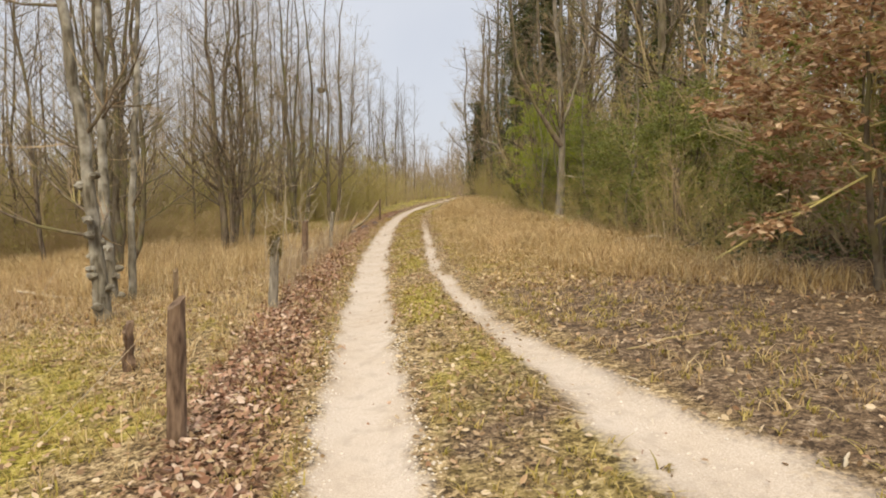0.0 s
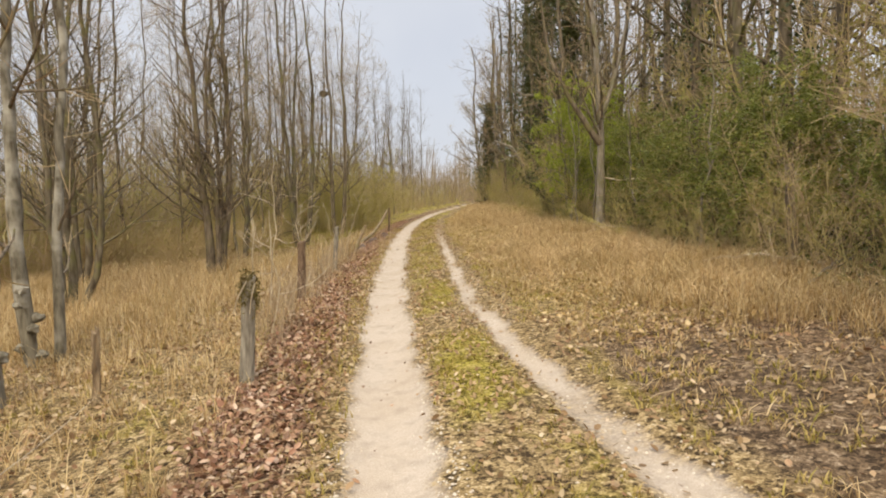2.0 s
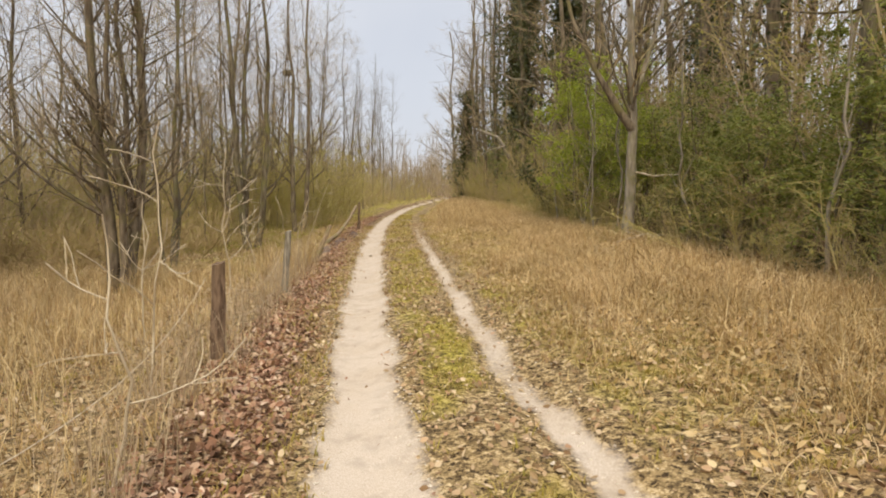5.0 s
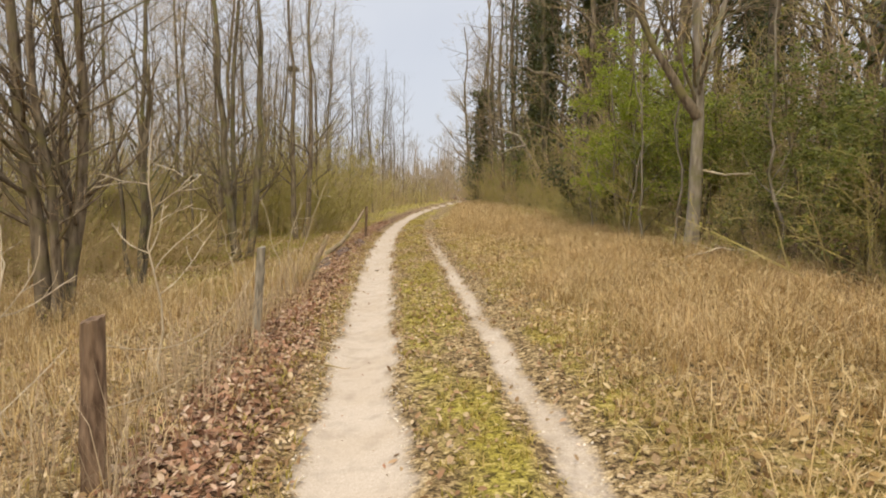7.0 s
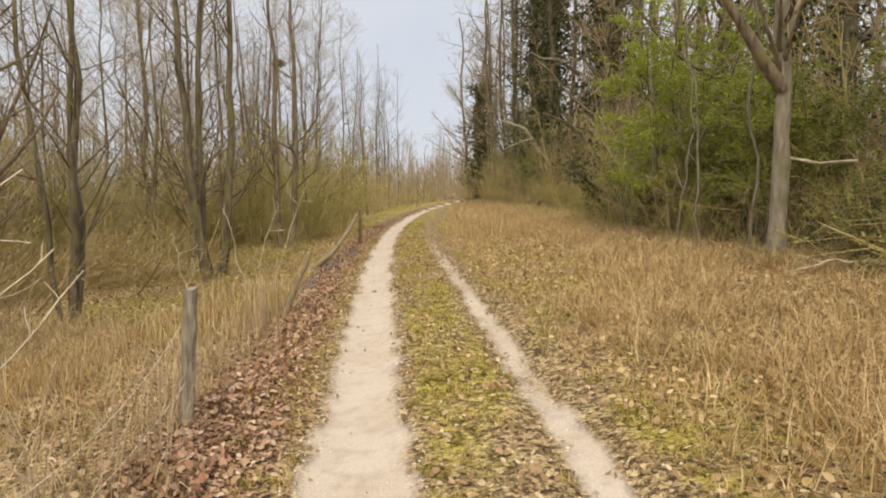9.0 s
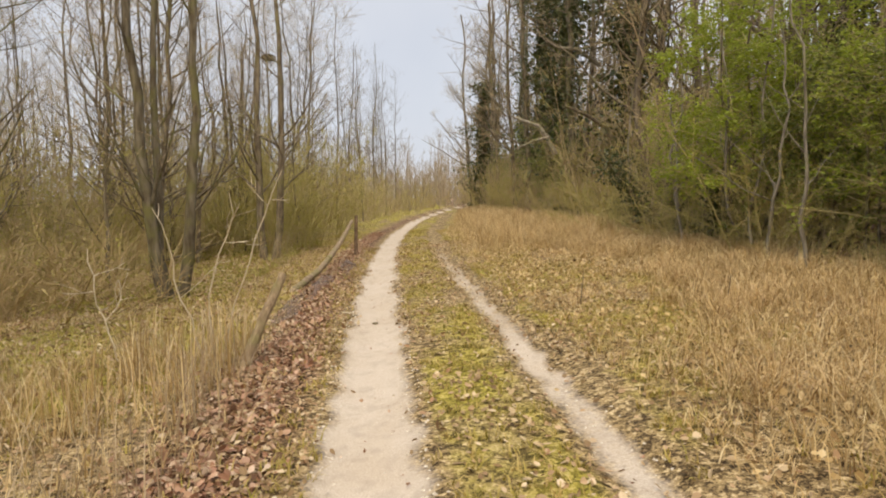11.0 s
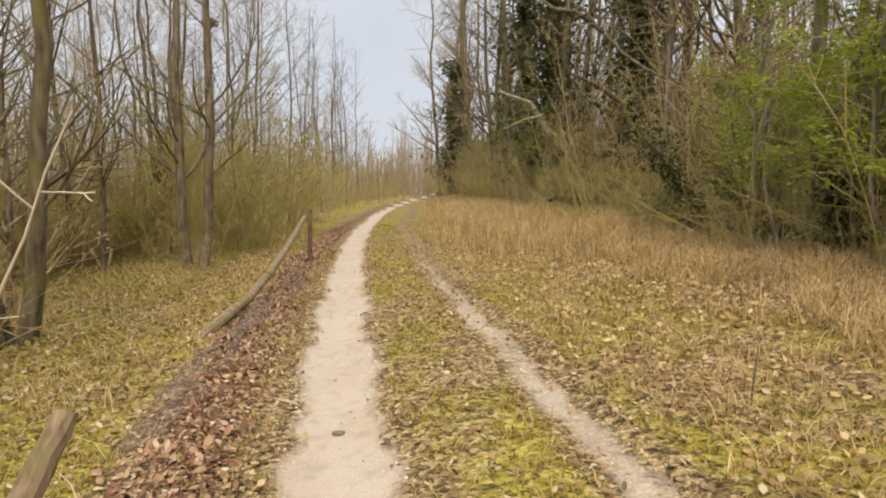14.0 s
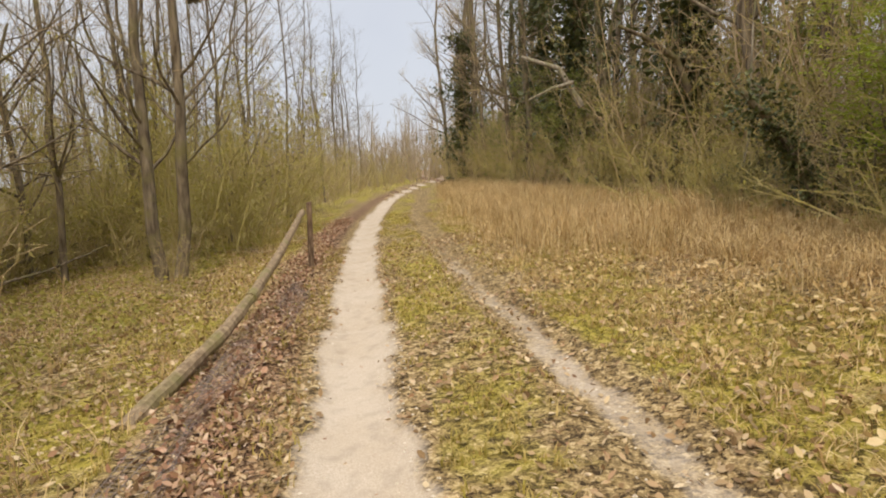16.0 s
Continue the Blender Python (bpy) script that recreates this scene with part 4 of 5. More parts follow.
x, y = tufts(crng, *scatter(crng, 7500, (0.0, 4.5), (27, 60), lambda x, y: ease(x - right_rut(y), 0.6, 1.6) * (0.25 + 0.75 * clumps(x, y)) * ease(y, 27, 31)), 10, 0.08)
blades(crng, x, y, 0.5, 0.0045, 0.9, GRASS_DRY, "dry_grass", "rank brown dry grass before the wood's edge", "grass")
x, y = scatter(crng, 30000, (-0.2, 4.8), (8.5, 34), lambda x, y: ease(x - right_rut(y), 0.3, 0.9) * (0.15 + 0.7 * (1 - clumps(x, y))))
at = np.stack([x, y, height(x, y) + crng.uniform(0.01, 0.1, len(x))], -1)
tagged(new("fallen_leaves", mesh_of("fallen_leaves", *dead_leaves(crng, at, (0.03, 0.075)), GRASS_DRY)), "pale curled dead leaves caught in the dry grass", "fallen leaves", kind="stuff")


def green_keep(x, y):
    r, m, l = cover(x, y)
    return (1 - r) * np.clip(m * 1.3, 0, 1)


x, y = tufts(crng, *scatter(crng, 25000, (-5.5, 3.2), (1, 42), green_keep), 8, 0.025)
blades(crng, x, y, 0.07, 0.006, 1.8, GRASS_GREEN, "short_grass", "short mossy yellow-green grass", "grass")
x, y = scatter(crng, 26000, (-10, -3.2), (23, 36), lambda x, y: (0.2 + 0.6 * patch(x * 1.3, y * 1.2)) * ease(left_rut(y) - x, 1.2, 2.0))
litter(crng, x, y, (0.035, 0.075), LITTER_TAN, "fallen_leaves", "pale curled fallen leaves over moss under the bare trees", True)
x, y = scatter(crng, 30000, (-12, -4.5), (25, 38), lambda x, y: patch(x * 0.7, y * 0.7) * 0.5)
tagged(new("ground_ivy", mesh_of("ground_ivy", *leaves(crng, np.stack([x, y, height(x, y) + crng.uniform(0.02, 0.14, len(x))], -1), (0.05, 0.1), 0.7, 0.1, 0.7), LEAF_SPRIG)), "low green ivy and bramble leaves on the wood floor", "ground ivy", kind="stuff")

x, y = scatter(crng, 13000, (3.9, 6.4), (8, 34), lambda x, y: ease(x, 3.9, 4.5) * patch(x * 0.8 + 2, y * 0.6) * np.interp(y, [8, 14, 17, 25, 27, 34], [1, 0.9, 0.2, 0.2, 1, 0.8]))
tagged(new("ground_ivy", mesh_of("ground_ivy", *leaves(crng, np.stack([x, y, height(x, y) + np.abs(crng.normal(0.08, 0.14, len(x)))], -1), (0.05, 0.1), 0.6, 0.1, 0.7), LEAF_IVY)), "dark ivy and bramble leaves along the wood's edge", "ground ivy", kind="stuff")

# crumbs of pale grit along the edges of the ruts
n = 3800
y = np.concatenate([crng.uniform(1, 30, 2600), crng.uniform(1, 7, 1200)])
side = np.where(crng.uniform(0, 1, n) < 0.7, left_rut(y) + np.sign(crng.normal(0, 1, n)) * np.abs(crng.normal(0.3, 0.07, n)), right_rut(y) + crng.normal(0, 0.16, n))
s = crng.uniform(0.004, 0.016, n)
corner = np.array([[1, 0, 0], [0, 1, 0], [-1, 0, 0], [0, -1, 0], [0, 0, 0.8]])
V = np.stack([side, y, height(side, y)], -1)[:, None] + corner[None] * s[:, None, None] * crng.uniform(0.6, 1.3, (n, 5, 1))
F = (np.arange(n)[:, None, None] * 5 + np.array([[0, 1, 4], [1, 2, 4], [2, 3, 4], [3, 0, 4]])[None]).reshape(-1, 3)
tagged(new("grit", mesh_of("grit", V.reshape(-1, 3), F, GRIT)), "pale crumbs of grit along the ruts", "gravel", kind="stuff")


# ---- fence, logs and sticks ----
def post(x, y, top, girth, lean, material, label, cut=0.0, seed=1, rough=0.003):
    """A weathered round post with a cut or broken head; returns the thing."""
    rng = np.random.default_rng(seed)
    ob = thing("fence_post", label, "fence post", "old fence posts")
    ob.location = (x, y, float(height(x, y)))
    z1 = top - ob.location[2]
    n, sides = 9, 16
    a = np.arange(sides) * 2 * np.pi / sides
    shape = 1 + 0.05 * np.sin(a * 2 + seed) + 0.03 * np.sin(a * 5 + 2 * seed)
    verts = []
    for i in range(n):
        s = i / (n - 1)
        r = girth * shape * (1.12 - 0.16 * s) + rng.normal(0, rough, sides)
        z = -0.15 + (z1 + 0.15) * s
        zs = np.full(sides, z) + (cut * np.cos(a - 0.6) + rng.normal(0, rough * 1.5, sides) if i == n - 1 else 0)
        verts.append(np.stack([np.cos(a) * r + lean[0] * s, np.sin(a) * r + lean[1] * s, zs], -1))
    verts.append(np.array([[lean[0], lean[1], z1 - 0.01]] * sides))
    V = np.concatenate(verts)
    F = [[i * sides + k, i * sides + (k + 1) % sides, (i + 1) * sides + (k + 1) % sides, (i + 1) * sides + k] for i in range(n) for k in range(sides)]
    piece("shaft", (V, np.array(F)), material, ob)
    return ob


post(-1.775, 3.9, 0.756, 0.058, (0.03, 0.0), POST_BROWN, "weathered brown round fence post with slanted top", 0.045, 3)
post(-2.9, 5.6, 0.234, 0.04, (0.0, 0.02), POST_BROWN, "short broken brown stake", 0.03, 4, 0.012)
stub = post(-2.2, 8.0, 0.81, 0.06, (0.06, 0.0), POST_PALE, "weathered grey fence post with a mossy head", 0.03, 5)
mrng = np.random.default_rng(7)
at = np.array([0.055, 0.0, 0.8]) + mrng.normal(0, 1, (1300, 3)) * np.array([0.036, 0.036, 0.08])
piece("ivy_twig", tubes(np.array([[[-0.06, -0.08, 0.62], [-0.02, -0.09, 0.75], [0.06, -0.08, 0.9]]]), np.full((1, 3), 0.005), 5), TWIG_PALE, stub, "pale dry ivy twig")
piece("ivy_twig", tubes(np.array([[[0.08, -0.09, 0.62], [0.1, -0.1, 0.75], [0.13, -0.08, 0.88]]]), np.full((1, 3), 0.005), 5), TWIG_PALE, stub, "pale dry ivy twig")
piece("moss_cap", leaves(mrng, at, (0.02, 0.045), 0.3, 0.9, 0.45), MOSS, stub, "tuft of moss and ivy on the head")
post(-3.36, 7.75, 0.435, 0.024, (0.03, 0.0), LOG_WOOD, "thin broken grey stake in dry grass", 0.03, 6, 0.01)
post(-2.68, 12.4, 0.792, 0.058, (0.03, 0.0), POST_BROWN, "dark split fence post with wire stapled on", 0.02, 8)
post(-2.77, 16.06, 0.819, 0.046, (0.08, 0.0), POST_PALE, "slender grey fence post leaning slightly", 0.01, 9)


def log(points, r0, r1, material, label, category="log", name="log", seed=1, sides=10):
    """A long round piece of wood along a few points, with uneven girth and closed ends."""
    rng = np.random.default_rng(seed)
    pts = np.array(points, float)
    s = np.linspace(0, len(pts) - 1, 8 * (len(pts) - 1) + 1)
    P = np.stack([np.interp(s, np.arange(len(pts)), pts[:, k]) for k in range(3)], -1)
    P += np.cumsum(rng.normal(0, 0.004, P.shape), 0) * np.array([1, 1, 0.4])
    R = np.linspace(r0, r1, len(P)) * (1 + rng.normal(0, 0.05, len(P)))
    P, R = np.concatenate([P[:1], P, P[-1:]]), np.concatenate([[0.001], R, [0.001]])
    P[0] -= (P[2] - P[1]) * 0.002
    P[-1] += (P[-2] - P[-3]) * 0.002
    ob = new(name, mesh_of(name, *tubes(P[None], R[None], sides), material, False))
    return tagged(ob, label, category)


log([(-2.9, 20.08, -0.246), (-2.736, 20.28, 0.191), (-2.561, 20.5, 0.618)], 0.052, 0.044, LOG_WOOD, "bare brown fence post leaning far over beside the leaf drift", "fence post", "leaning_post", 2)
log([(-3.4, 25.0, -0.288), (-3.117, 26.6, -0.063), (-2.98, 27.6, 0.1)], 0.07, 0.055, LOG_WOOD, "fallen barkless rail lying on the verge", "log", "fallen_rail", 3)
log([(-2.998, 27.4, 0.078), (-2.947, 29.2, 0.304), (-2.861, 31.4, 0.714)], 0.06, 0.045, LOG_WOOD, "fallen rail propped up at its far end", "log", "fallen_rail", 4)
post(-2.76, 31.45, 0.866, 0.045, (0.02, 0.03), POST_BROWN, "brown fence post that props the fallen rail", 0.01, 12)

# rusty netting that has sunk into the leaves beside the rails
def netting(y0, y1, label):
    srng = np.random.default_rng(231)
    ys = np.arange(y0, y1, 0.05)
    axis = np.interp(ys, [22, 25.0, 27.6, 31.4], [-3.0, -2.98, -2.72, -2.66])
    runs = []
    for k in range(7):
        px = axis + (k - 3) * 0.05 + 0.03 * np.sin(ys * 3 + k)
        runs.append(tubes(np.stack([px, ys, height(px, ys) + 0.05 + 0.04 * np.sin(ys * 2.2 + k * 0.5)], -1)[None], np.full((1, len(ys)), 0.0025), 3))
    for yy, xx in zip(ys, axis):
        px, py = xx + np.linspace(-0.16, 0.16, 5), yy + 0.03 * np.sin(np.arange(5) * 2.0) + srng.normal(0, 0.01, 5)
        runs.append(tubes(np.stack([px, py, height(px, py) + 0.05 + 0.04 * np.sin(py * 2.2 + np.arange(5) * 0.75)], -1)[None], np.full((1, 5), 0.002), 3))
    return tagged(new("wire_netting", mesh_of("wire_netting", *join(*runs), NETTING)), label, "wire netting")


netting(22.2, 29.8, "grey rusty wire netting collapsed along the fallen rails")

# saplings, bushes and dead wood along the fence
for k, (x, y, tall_, lean, forks) in enumerate([(-2.88, 11.4, 2.15, (0.12, 0.0), 4), (-3.1, 14.3, 2.1, (0.06, 0.0), 8), (-3.6, 13.2, 1.6, (-0.05, 0.0), 4), 
                                               (-3.2, 20.6, 1.9, (0.55, 0.1), 2), (-3.3, 20.55, 1.55, (-0.45, 0.0), 2), (-3.25, 20.7, 1.7, (0.2, 0.1), 3), (-2.5, 9.9, 1.5, (0.08, 0.0), 3), (-4.2, 20.9, 1.2, (-0.4, 0.1), 4)]):
    put(sapling(120 + k, tall_, lean, forks), x, y)


# the leaning birch with its scarred foot
def birch(x, y, stems, burrs, label, seed):
    rng = np.random.default_rng(seed)
    ob = thing("birch", label, "tree", "scarred birches by the fence")
    ob.location = (x, y, float(height(x, y)))
    sets, boles = [], []
    for foot, top, girth in stems:
        p, r = stem(rng, foot, top, girth, 0.02, 26, 0.02)
        r = r * (1 + rng.normal(0, 0.07, r.shape))
        bole = piece("stem", tubes(p, r, 11), BARK_BIRCH, ob, "", True)
        boles.append(bole)
        sets.append(grow(rng, p, r, 9, (0.12, 0.95), (1.0, 2.4), 62, 7, 0.5, 0.08, 0.35))
    b1, r1 = np.concatenate([s[0] for s in sets]), np.concatenate([s[1] for s in sets])
    b2, r2 = grow(rng, b1, r1, 5, (0.2, 0.95), (0.4, 0.9), 42, 4, 0.3, 0.12, 0.6)
    for k in range(len(b1)):
        piece("branch", tubes(b1[k:k + 1], r1[k:k + 1], 6), BARK, ob)
    piece("twig_crown", tubes(b2, np.maximum(r2, 0.003), 3), TWIG, ob)
    top = np.array(stems[0][1])
    for k in range(burrs):
        z, a = 0.1 + 0.15 * k + rng.uniform(-0.05, 0.05), rng.uniform(0, 6.3)
        s = z / 8.6
        c = np.array([top[0] * s + math.cos(a) * 0.085, top[1] * s + math.sin(a) * 0.085, z])
        bm = bmesh.new()
        bmesh.ops.create_icosphere(bm, subdivisions=2, radius=1.0)
        for v in bm.verts:
            v.co = Vector(c) + Vector((v.co.x * 0.07, v.co.y * 0.07, v.co.z * 0.055)) * (1 + 0.5 * noise.noise(v.co * 2.5 + Vector((k, 0, 0))))
        me = bpy.data.meshes.new("burr")
        bm.to_mesh(me)
        bm.free()
        me.materials.append(BARK_BIRCH)
        burr = new("burr", me)
        burr.parent = boles[0]


birch(-4.3, 7.9, [((0, 0, -0.1), (-0.93, 0.35, 8.5), 0.105)], 13, "straight birch with a knobbly, scarred, silver-patched trunk", 141)
birch(-4.95, 9.4, [((0, 0, -0.1), (-0.37, 0.4, 9.0), 0.085), ((0.16, 0.2, -0.1), (0.28, 0.9, 8.4), 0.065)], 6, "forked birch with two scarred grey stems and bare side branches", 142)

# thin pale stems under the young leaves
def thin_stem(x, y, tall, lean, seed):
    srng = np.random.default_rng(seed)
    ob = thing("thin_tree", "thin pale bare stem at the wood's edge", "tree", "thin stems at the wood's edge")
    p, r = stem(srng, (0, 0, -0.1), (lean[0], lean[1], tall), 0.03, 0.012, 12, 0.06)
    g, gr = grow(srng, p, r, 7, (0.25, 0.95), (0.5, 1.2), 48, 5, 0.4, 0.12, 0.5)
    bole = piece("stem", tubes(p, r, 6), BARK_PALE, ob, "", True)
    for k in range(len(g)):
        piece("branch", tubes(g[k:k + 1], gr[k:k + 1], 4), BARK_PALE, bole)
    return put(ob, x, y)


for k, (x, y, tall_, lean) in enumerate([(3.9, 26.2, 4.2, (-0.3, 0.2)), (4.2, 24.1, 4.5, (0.35, 0.1)), (3.95, 22.4, 4.0, (-0.2, 0.3)), (4.15, 24.7, 4.6, (-0.4, 0.0)), (4.4, 27.3, 4.0, (0.2, 0.2)), (4.1, 21.2, 4.4, (-0.25, -0.1)),
                                       (4.3, 30.6, 3.8, (0.3, 0.0)), (4.0, 23.3, 3.6, (0.1, 0.2)), (4.4, 18.2, 4.0, (-0.2, 0.1)), (4.3, 14.0, 3.8, (0.2, 0.2))]):
    thin_stem(x, y, tall_, lean, 180 + k)

log([(4.504, 11.3, 0.328), (4.352, 11.28, 1.172), (4.322, 11.3, 1.874)], 0.075, 0.06, BARK, "dark broken stump standing at the wood's edge", "stump", "broken_stump", 25)

# a pale forked tree at the wood's edge, and a leaning dead stem under ivy
def course(points, n):
    """A smooth-ish path of n points along a few given ones."""
    pts = np.array(points, float)
    s = np.linspace(0, len(pts) - 1, n)
    return np.stack([np.interp(s, np.arange(len(pts)), pts[:, k]) for k in range(3)], -1)


def forked_tree(x, y, seed):
    srng = np.random.default_rng(seed)
    ob = thing("forked_tree", "pale grey forked tree with a heavy leaning limb", "tree", "tall trees of the dark wood")
    ob.location = (x, y, float(height(x, y)))
    runs = [([(0, 0, -0.1), (0.03, 0, 1.3), (-0.02, 0, 2.6), (-0.08, 0.05, 4.2), (-0.3, 0.2, 7.0), (-0.2, 0.5, 12.0)], 0.15, 0.04, BARK_PALE, "trunk"),
            ([(-0.02, 0, 2.45), (-0.45, -0.02, 3.0), (-0.95, 0.0, 3.7), (-1.5, 0.2, 5.0), (-1.9, 0.5, 8.5)], 0.1, 0.02, BARK, "heavy_limb"),
            ([(0.0, 0, 3.2), (0.4, 0.2, 4.4), (0.9, 0.3, 7.0)], 0.07, 0.02, BARK_PALE, "heavy_limb")]
    sets = []
    for points, r0, r1, bark, name in runs:
        p = course(points, 22)
        p[1:] += np.cumsum(srng.normal(0, 0.012, (21, 3)), 0)
        r = np.linspace(r0, r1, 22) * (1 + srng.normal(0, 0.05, 22))
        piece(name, tubes(p[None], r[None], 10), bark, ob, "", True)
        sets.append(grow(srng, p[None], r[None], 9, (0.35, 0.97), (0.9, 2.4), 55, 7, 0.3, 0.13, 0.38))
    b1, r1 = np.concatenate([b[0] for b in sets]), np.concatenate([b[1] for b in sets])
    b2, r2 = grow(srng, b1, r1, 5, (0.2, 0.96), (0.4, 1.1), 45, 4, 0.2, 0.14, 0.55)
    piece("branch_crown", tubes(b1, r1, 5), BARK, ob)
    piece("twig_crown", tubes(b2, np.maximum(r2, 0.003), 3), TWIG, ob)
    return ob


forked_tree(4.12, 20.4, 211)


def ivied_stem(x, y, points, girth, count, seed):
    srng = np.random.default_rng(seed)
    ob = thing("ivied_stem", "leaning dead stem hung with dark ivy at the wood's edge", "dead tree", "ivy bushes")
    ob.location = (x, y, float(height(x, y)))
    p = course(points, 14)
    bole = piece("stem", tubes(p[None], np.linspace(girth, girth * 0.5, 14)[None], 8), BARK, ob, "", True)
    at = along(srng, p[None], count, 0.1)
    lump = 1 + 0.8 * np.sin(at[:, 2] * 4.0 + seed)
    at += srng.normal(0, 0.09, at.shape) * lump[:, None]
    at[:, 2] = np.maximum(at[:, 2], 0.02)
    piece("ivy", leaves(srng, at, (0.05, 0.1), 0.3, 0.4, 0.8), LEAF_IVY, bole, "dark glossy ivy leaves")
    return ob


ivied_stem(4.35, 28.7, [(0, 0, -0.1), (-0.25, 0, 0.6), (-0.6, 0.1, 1.25), (-1.1, 0.2, 1.8)], 0.08, 1500, 221)
ivied_stem(4.5, 25.6, [(0, 0, -0.1), (-0.05, 0, 0.6), (-0.16, 0.1, 1.2)], 0.1, 1500, 222)

# limbs that stand out against the dark wood
log([(4.478, 38.6, 2.995), (3.879, 38.8, 4.104), (2.887, 39.3, 4.525)], 0.1, 0.05, BARK_PALE, "pale crooked dead limb reaching out of the wood", "limb", "dead_limb", 21)
log([(4.218, 38.5, 3.678), (3.626, 38.6, 3.529), (2.948, 38.8, 3.221)], 0.06, 0.03, BARK_PALE, "pale crooked dead limb reaching out of the wood", "limb", "dead_limb", 22)
log([(3.571, 33.8, 4.179), (4.192, 33.9, 3.978), (5.035, 34.1, 3.543), (5.395, 34.2, 2.867)], 0.035, 0.08, BARK, "dark bent limb hanging out of the wood", "limb", "dead_limb", 23)
log([(4.16, 20.35, 1.93), (4.6, 20.3, 1.84), (5.15, 20.3, 1.88)], 0.024, 0.018, TWIG_PALE, "pale broken branch stuck out across a trunk", "branch", "broken_branch", 24)

log([(6.1, 38.3, 6.35), (5.1, 38.2, 6.95), (4.4, 38.1, 6.95), (3.9, 38.0, 7.2)], 0.09, 0.04, BARK_PALE, "pale crooked dead limb reaching out of the wood", "limb", "dead_limb", 26)

# a nest high in a slender tree
nrng = np.random.default_rng(151)
q = unit(nrng.normal(0, 1, (160, 3))) * nrng.uniform(0.12, 0.3, (160, 1)) * np.array([1, 1, 0.6])
dirs = unit(nrng.normal(0, 1, (160, 3)) * np.array([1, 1, 0.4])) * 0.22
nest = thing("birds_nest", "dark ball-shaped twig nest high in a bare tree", "nest")
nest.location = (-8.843, 49.7, 8.979)
piece("twig_crown", tubes(np.stack([q - dirs, q, q + dirs], 1), np.full((160, 3), 0.02), 3), BARK, nest)

# dead wood, sticks and small things on the ground
copy_at(brush[0], -4.6, 29.9, 1.0, 0.36)


def fallen_branch(points, r0, seed, label, material=None):
    rng = np.random.default_rng(seed)
    pts = np.array(points, float)
    s = np.linspace(0, len(pts) - 1, 12)
    P = np.stack([np.interp(s, np.arange(len(pts)), pts[:, k]) for k in range(3)], -1)[None] + rng.normal(0, 0.012, (1, 12, 3))
    Rr = np.linspace(r0, r0 * 0.35, 12)[None]
    ob = thing("fallen_branch", label, "branch", "fallen branches")
    b, br = grow(rng, P, Rr, 5, (0.2, 0.9), (0.25, 0.6), 45, 5, 0.1, 0.15, 0.6)
    bough = piece("bough", tubes(P, Rr, 6), material or BARK, ob, "", True)
    for k in range(len(b)):
        piece("side_twig", tubes(b[k:k + 1], br[k:k + 1], 4), material or BARK, bough)
    return ob


fallen_branch([(-10.21, 34.4, -0.684), (-8.938, 35.0, -0.264), (-7.864, 36.2, 0.115)], 0.045, 161, "dead branch lying propped on the wood floor")
fallen_branch([(-7.417, 10.9, -0.405), (-6.414, 10.3, -0.369), (-5.61, 9.9, -0.347)], 0.022, 162, "pale dead branch lying in the litter", TWIG_PALE)
fallen_branch([(-8.7, 31.5, -0.5), (-7.6, 32.6, -0.25), (-6.9, 33.9, 0.08)], 0.035, 163, "dead branch lying propped on the wood floor")
fallen_branch([(4.7, 11.0, 0.55), (4.0, 11.5, 0.62), (3.3, 12.2, 0.42)], 0.024, 164, "pale dead branch fallen from the wood's edge", TWIG_PALE)
fallen_branch([(3.6, 9.6, 0.46), (4.3, 10.2, 0.62), (4.9, 10.4, 0.95)], 0.02, 165, "grey dead branch fallen at the wood's edge")
fallen_branch([(4.5, 18.6, 0.6), (3.9, 18.9, 0.62), (3.4, 19.0, 0.45)], 0.024, 166, "pale dead branch fallen from the wood's edge", TWIG_PALE)
fallen_branch([(3.9, 22.6, 0.46), (4.4, 23.2, 0.8), (4.8, 23.3, 1.2)], 0.02, 167, "grey dead branch fallen at the wood's edge")


def stick(x, y, turn, long, thick, material, label, tilt=0.0):
    rng = np.random.default_rng(int(abs(x * 100) + y * 10))
    a = np.array([math.cos(turn), math.sin(turn)]) * long / 2
    s = np.linspace(-1, 1, 7)
    px, py = x + a[0] * s, y + a[1] * s + rng.normal(0, long * 0.03, 7)
    P = np.stack([px, py, height(px, py) + thick * 0.8 + (s + 1) * tilt / 2], -1)[None]
    ob = new("stick", mesh_of("stick", *tubes(P, (thick * np.array([0.4, 1, 1, 0.95, 0.85, 0.7, 0.3]))[None], 6), material))
    return tagged(ob, label, "stick", "sticks on the ground")


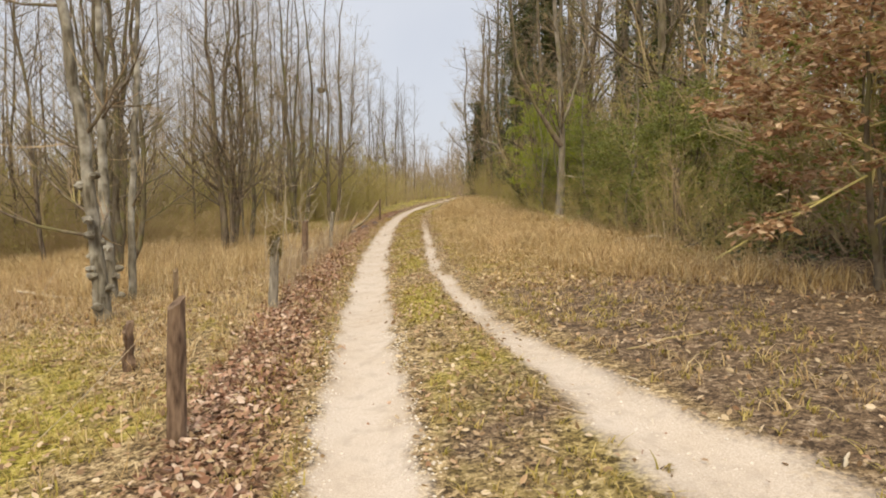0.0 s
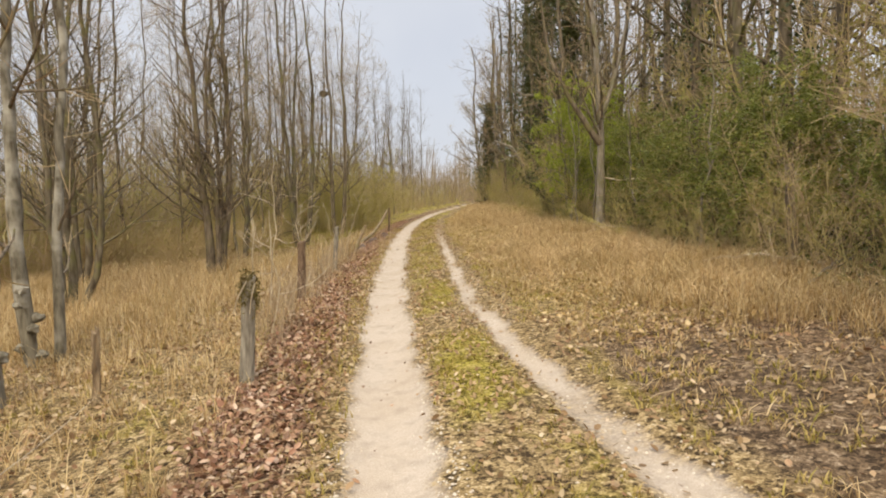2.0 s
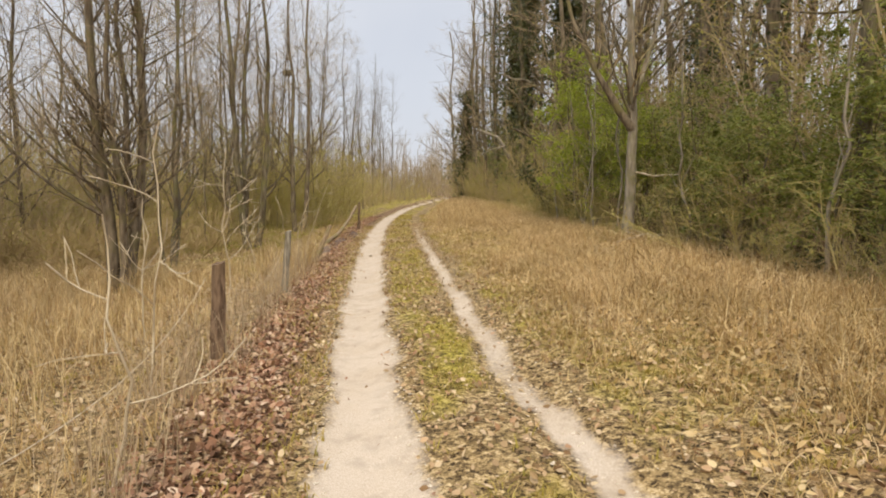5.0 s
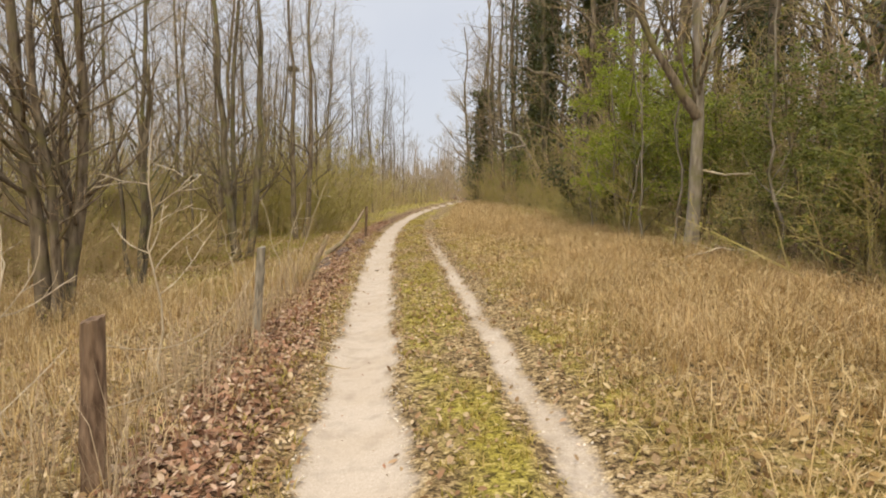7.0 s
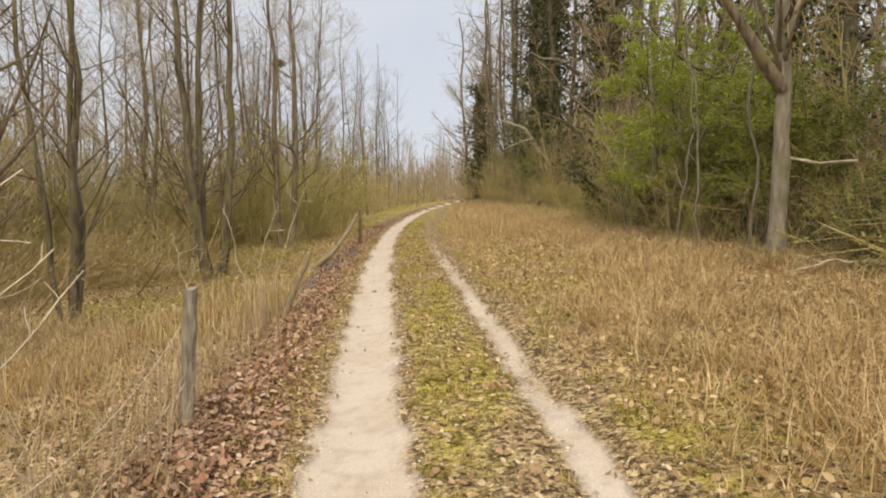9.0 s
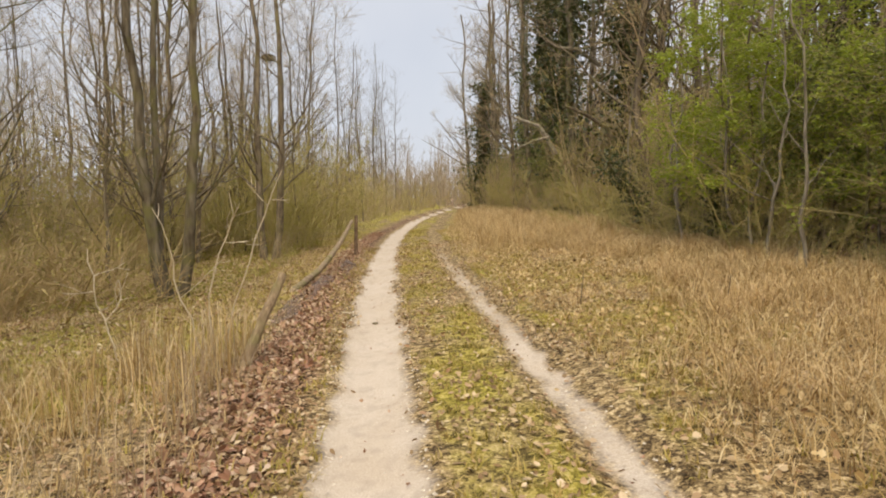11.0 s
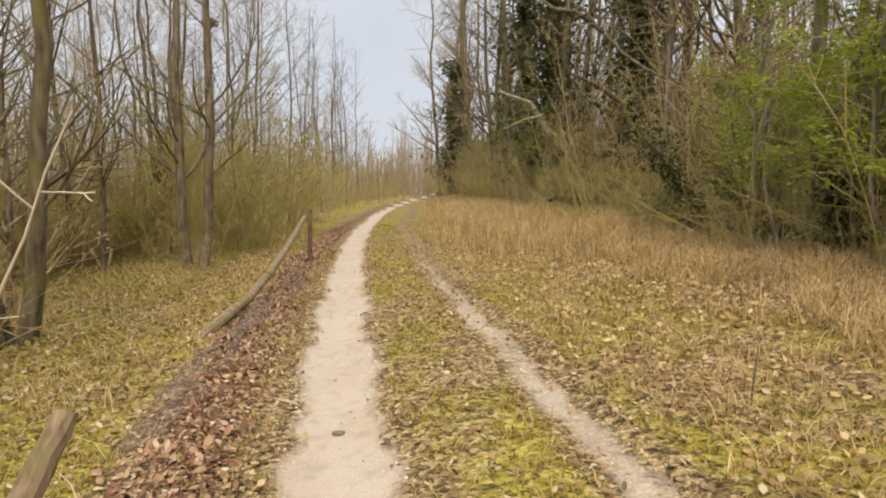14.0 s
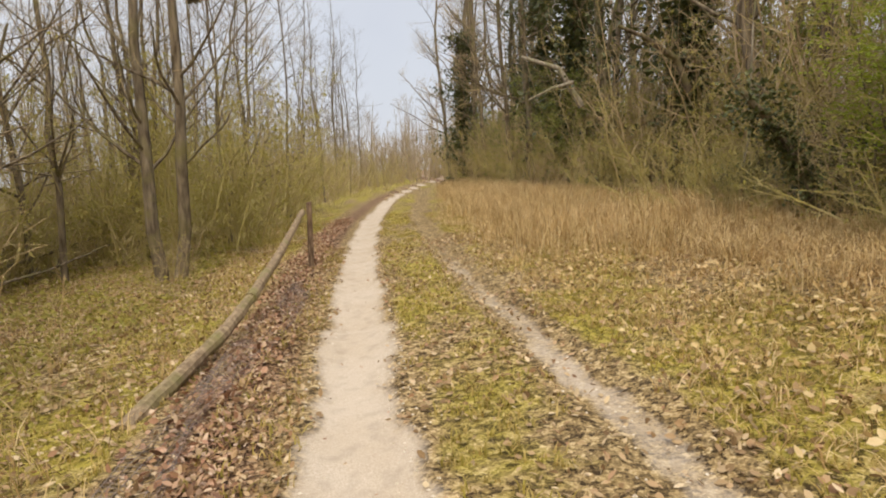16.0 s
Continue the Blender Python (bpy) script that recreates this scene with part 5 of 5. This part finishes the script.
for x, y, turn, long, thick in ((1.38, 4.46, 1.9, 0.17, 0.009), (2.0, 3.0, 0.9, 0.2, 0.01), (-2.19, 22.95, -0.7, 0.24, 0.014), (0.55, 3.4, -0.9, 0.14, 0.007), (1.0, 22.9, 0.2, 0.16, 0.012)):
    stick(x, y, turn, long, thick, TWIG_PALE, "short pale bare stick lying on the ground")
for x, y, turn, long, thick in ((2.0, 5.36, 0.3, 0.9, 0.01), (1.2, 7.2, 0.5, 0.5, 0.008), (0.75, 4.0, -0.8, 0.4, 0.008), (-1.55, 6.2, 0.6, 0.45, 0.009), (2.6, 9.4, -0.2, 0.8, 0.01), (2.2, 25.2, 0.4, 0.7, 0.012), (-1.75, 15.0, 0.3, 0.3, 0.006)):
    stick(x, y, turn, long, thick, TWIG, "thin brown stick lying on the ground")
for x, y, tilt in ((0.72, 21.8, 0.42), (1.9, 20.6, 0.35)):
    stick(x, y, 0.4, 0.05, 0.006, BARK, "thin dark dead stalk standing in the grass", tilt)

bm = bmesh.new()
bmesh.ops.create_icosphere(bm, subdivisions=2, radius=1.0)
for v in bm.verts:
    v.co = Vector((v.co.x * 0.045, v.co.y * 0.026, v.co.z * 0.016)) * (1 + 0.3 * noise.noise(v.co * 2.0))
me = bpy.data.meshes.new("stone")
bm.to_mesh(me)
bm.free()
me.materials.append(BARK)
stone = tagged(new("stone", me), "small dark flat stone on the sandy rut", "stone")
stone.location = (-1.8, 22.4, float(height(-1.8, 22.4)) + 0.012)


def wire(a, b, sag, label="rusty fence wire sagging between old posts"):
    s = np.linspace(0, 1, 16)[:, None]
    P = np.array(a) * (1 - s) + np.array(b) * s + np.array([0.03, 0, -1.0]) * sag * 4 * s * (1 - s)
    return tagged(new("fence_wire", mesh_of("fence_wire", *tubes(P[None], np.full((1, 16), 0.0028), 4), TWIG_PALE)), label, "fence wire", "old fence wire")


wire((-1.79, 3.83, 0.71), (-3.354, 7.7, -0.123), 0.03, "pale old fence wire slanting down from a post")
wire((-1.83, 3.84, 0.672), (-2.703, 3.9, -0.189), 0.02, "pale old fence wire slanting down from a post")
wire((-2.244, 8.05, 0.675), (-2.755, 12.34, 0.652), 0.22)
wire((-2.757, 12.46, 0.672), (-2.748, 16.0, 0.572), 0.35)
wire((-2.723, 12.46, 0.272), (-2.734, 16.0, 0.171), 0.2)
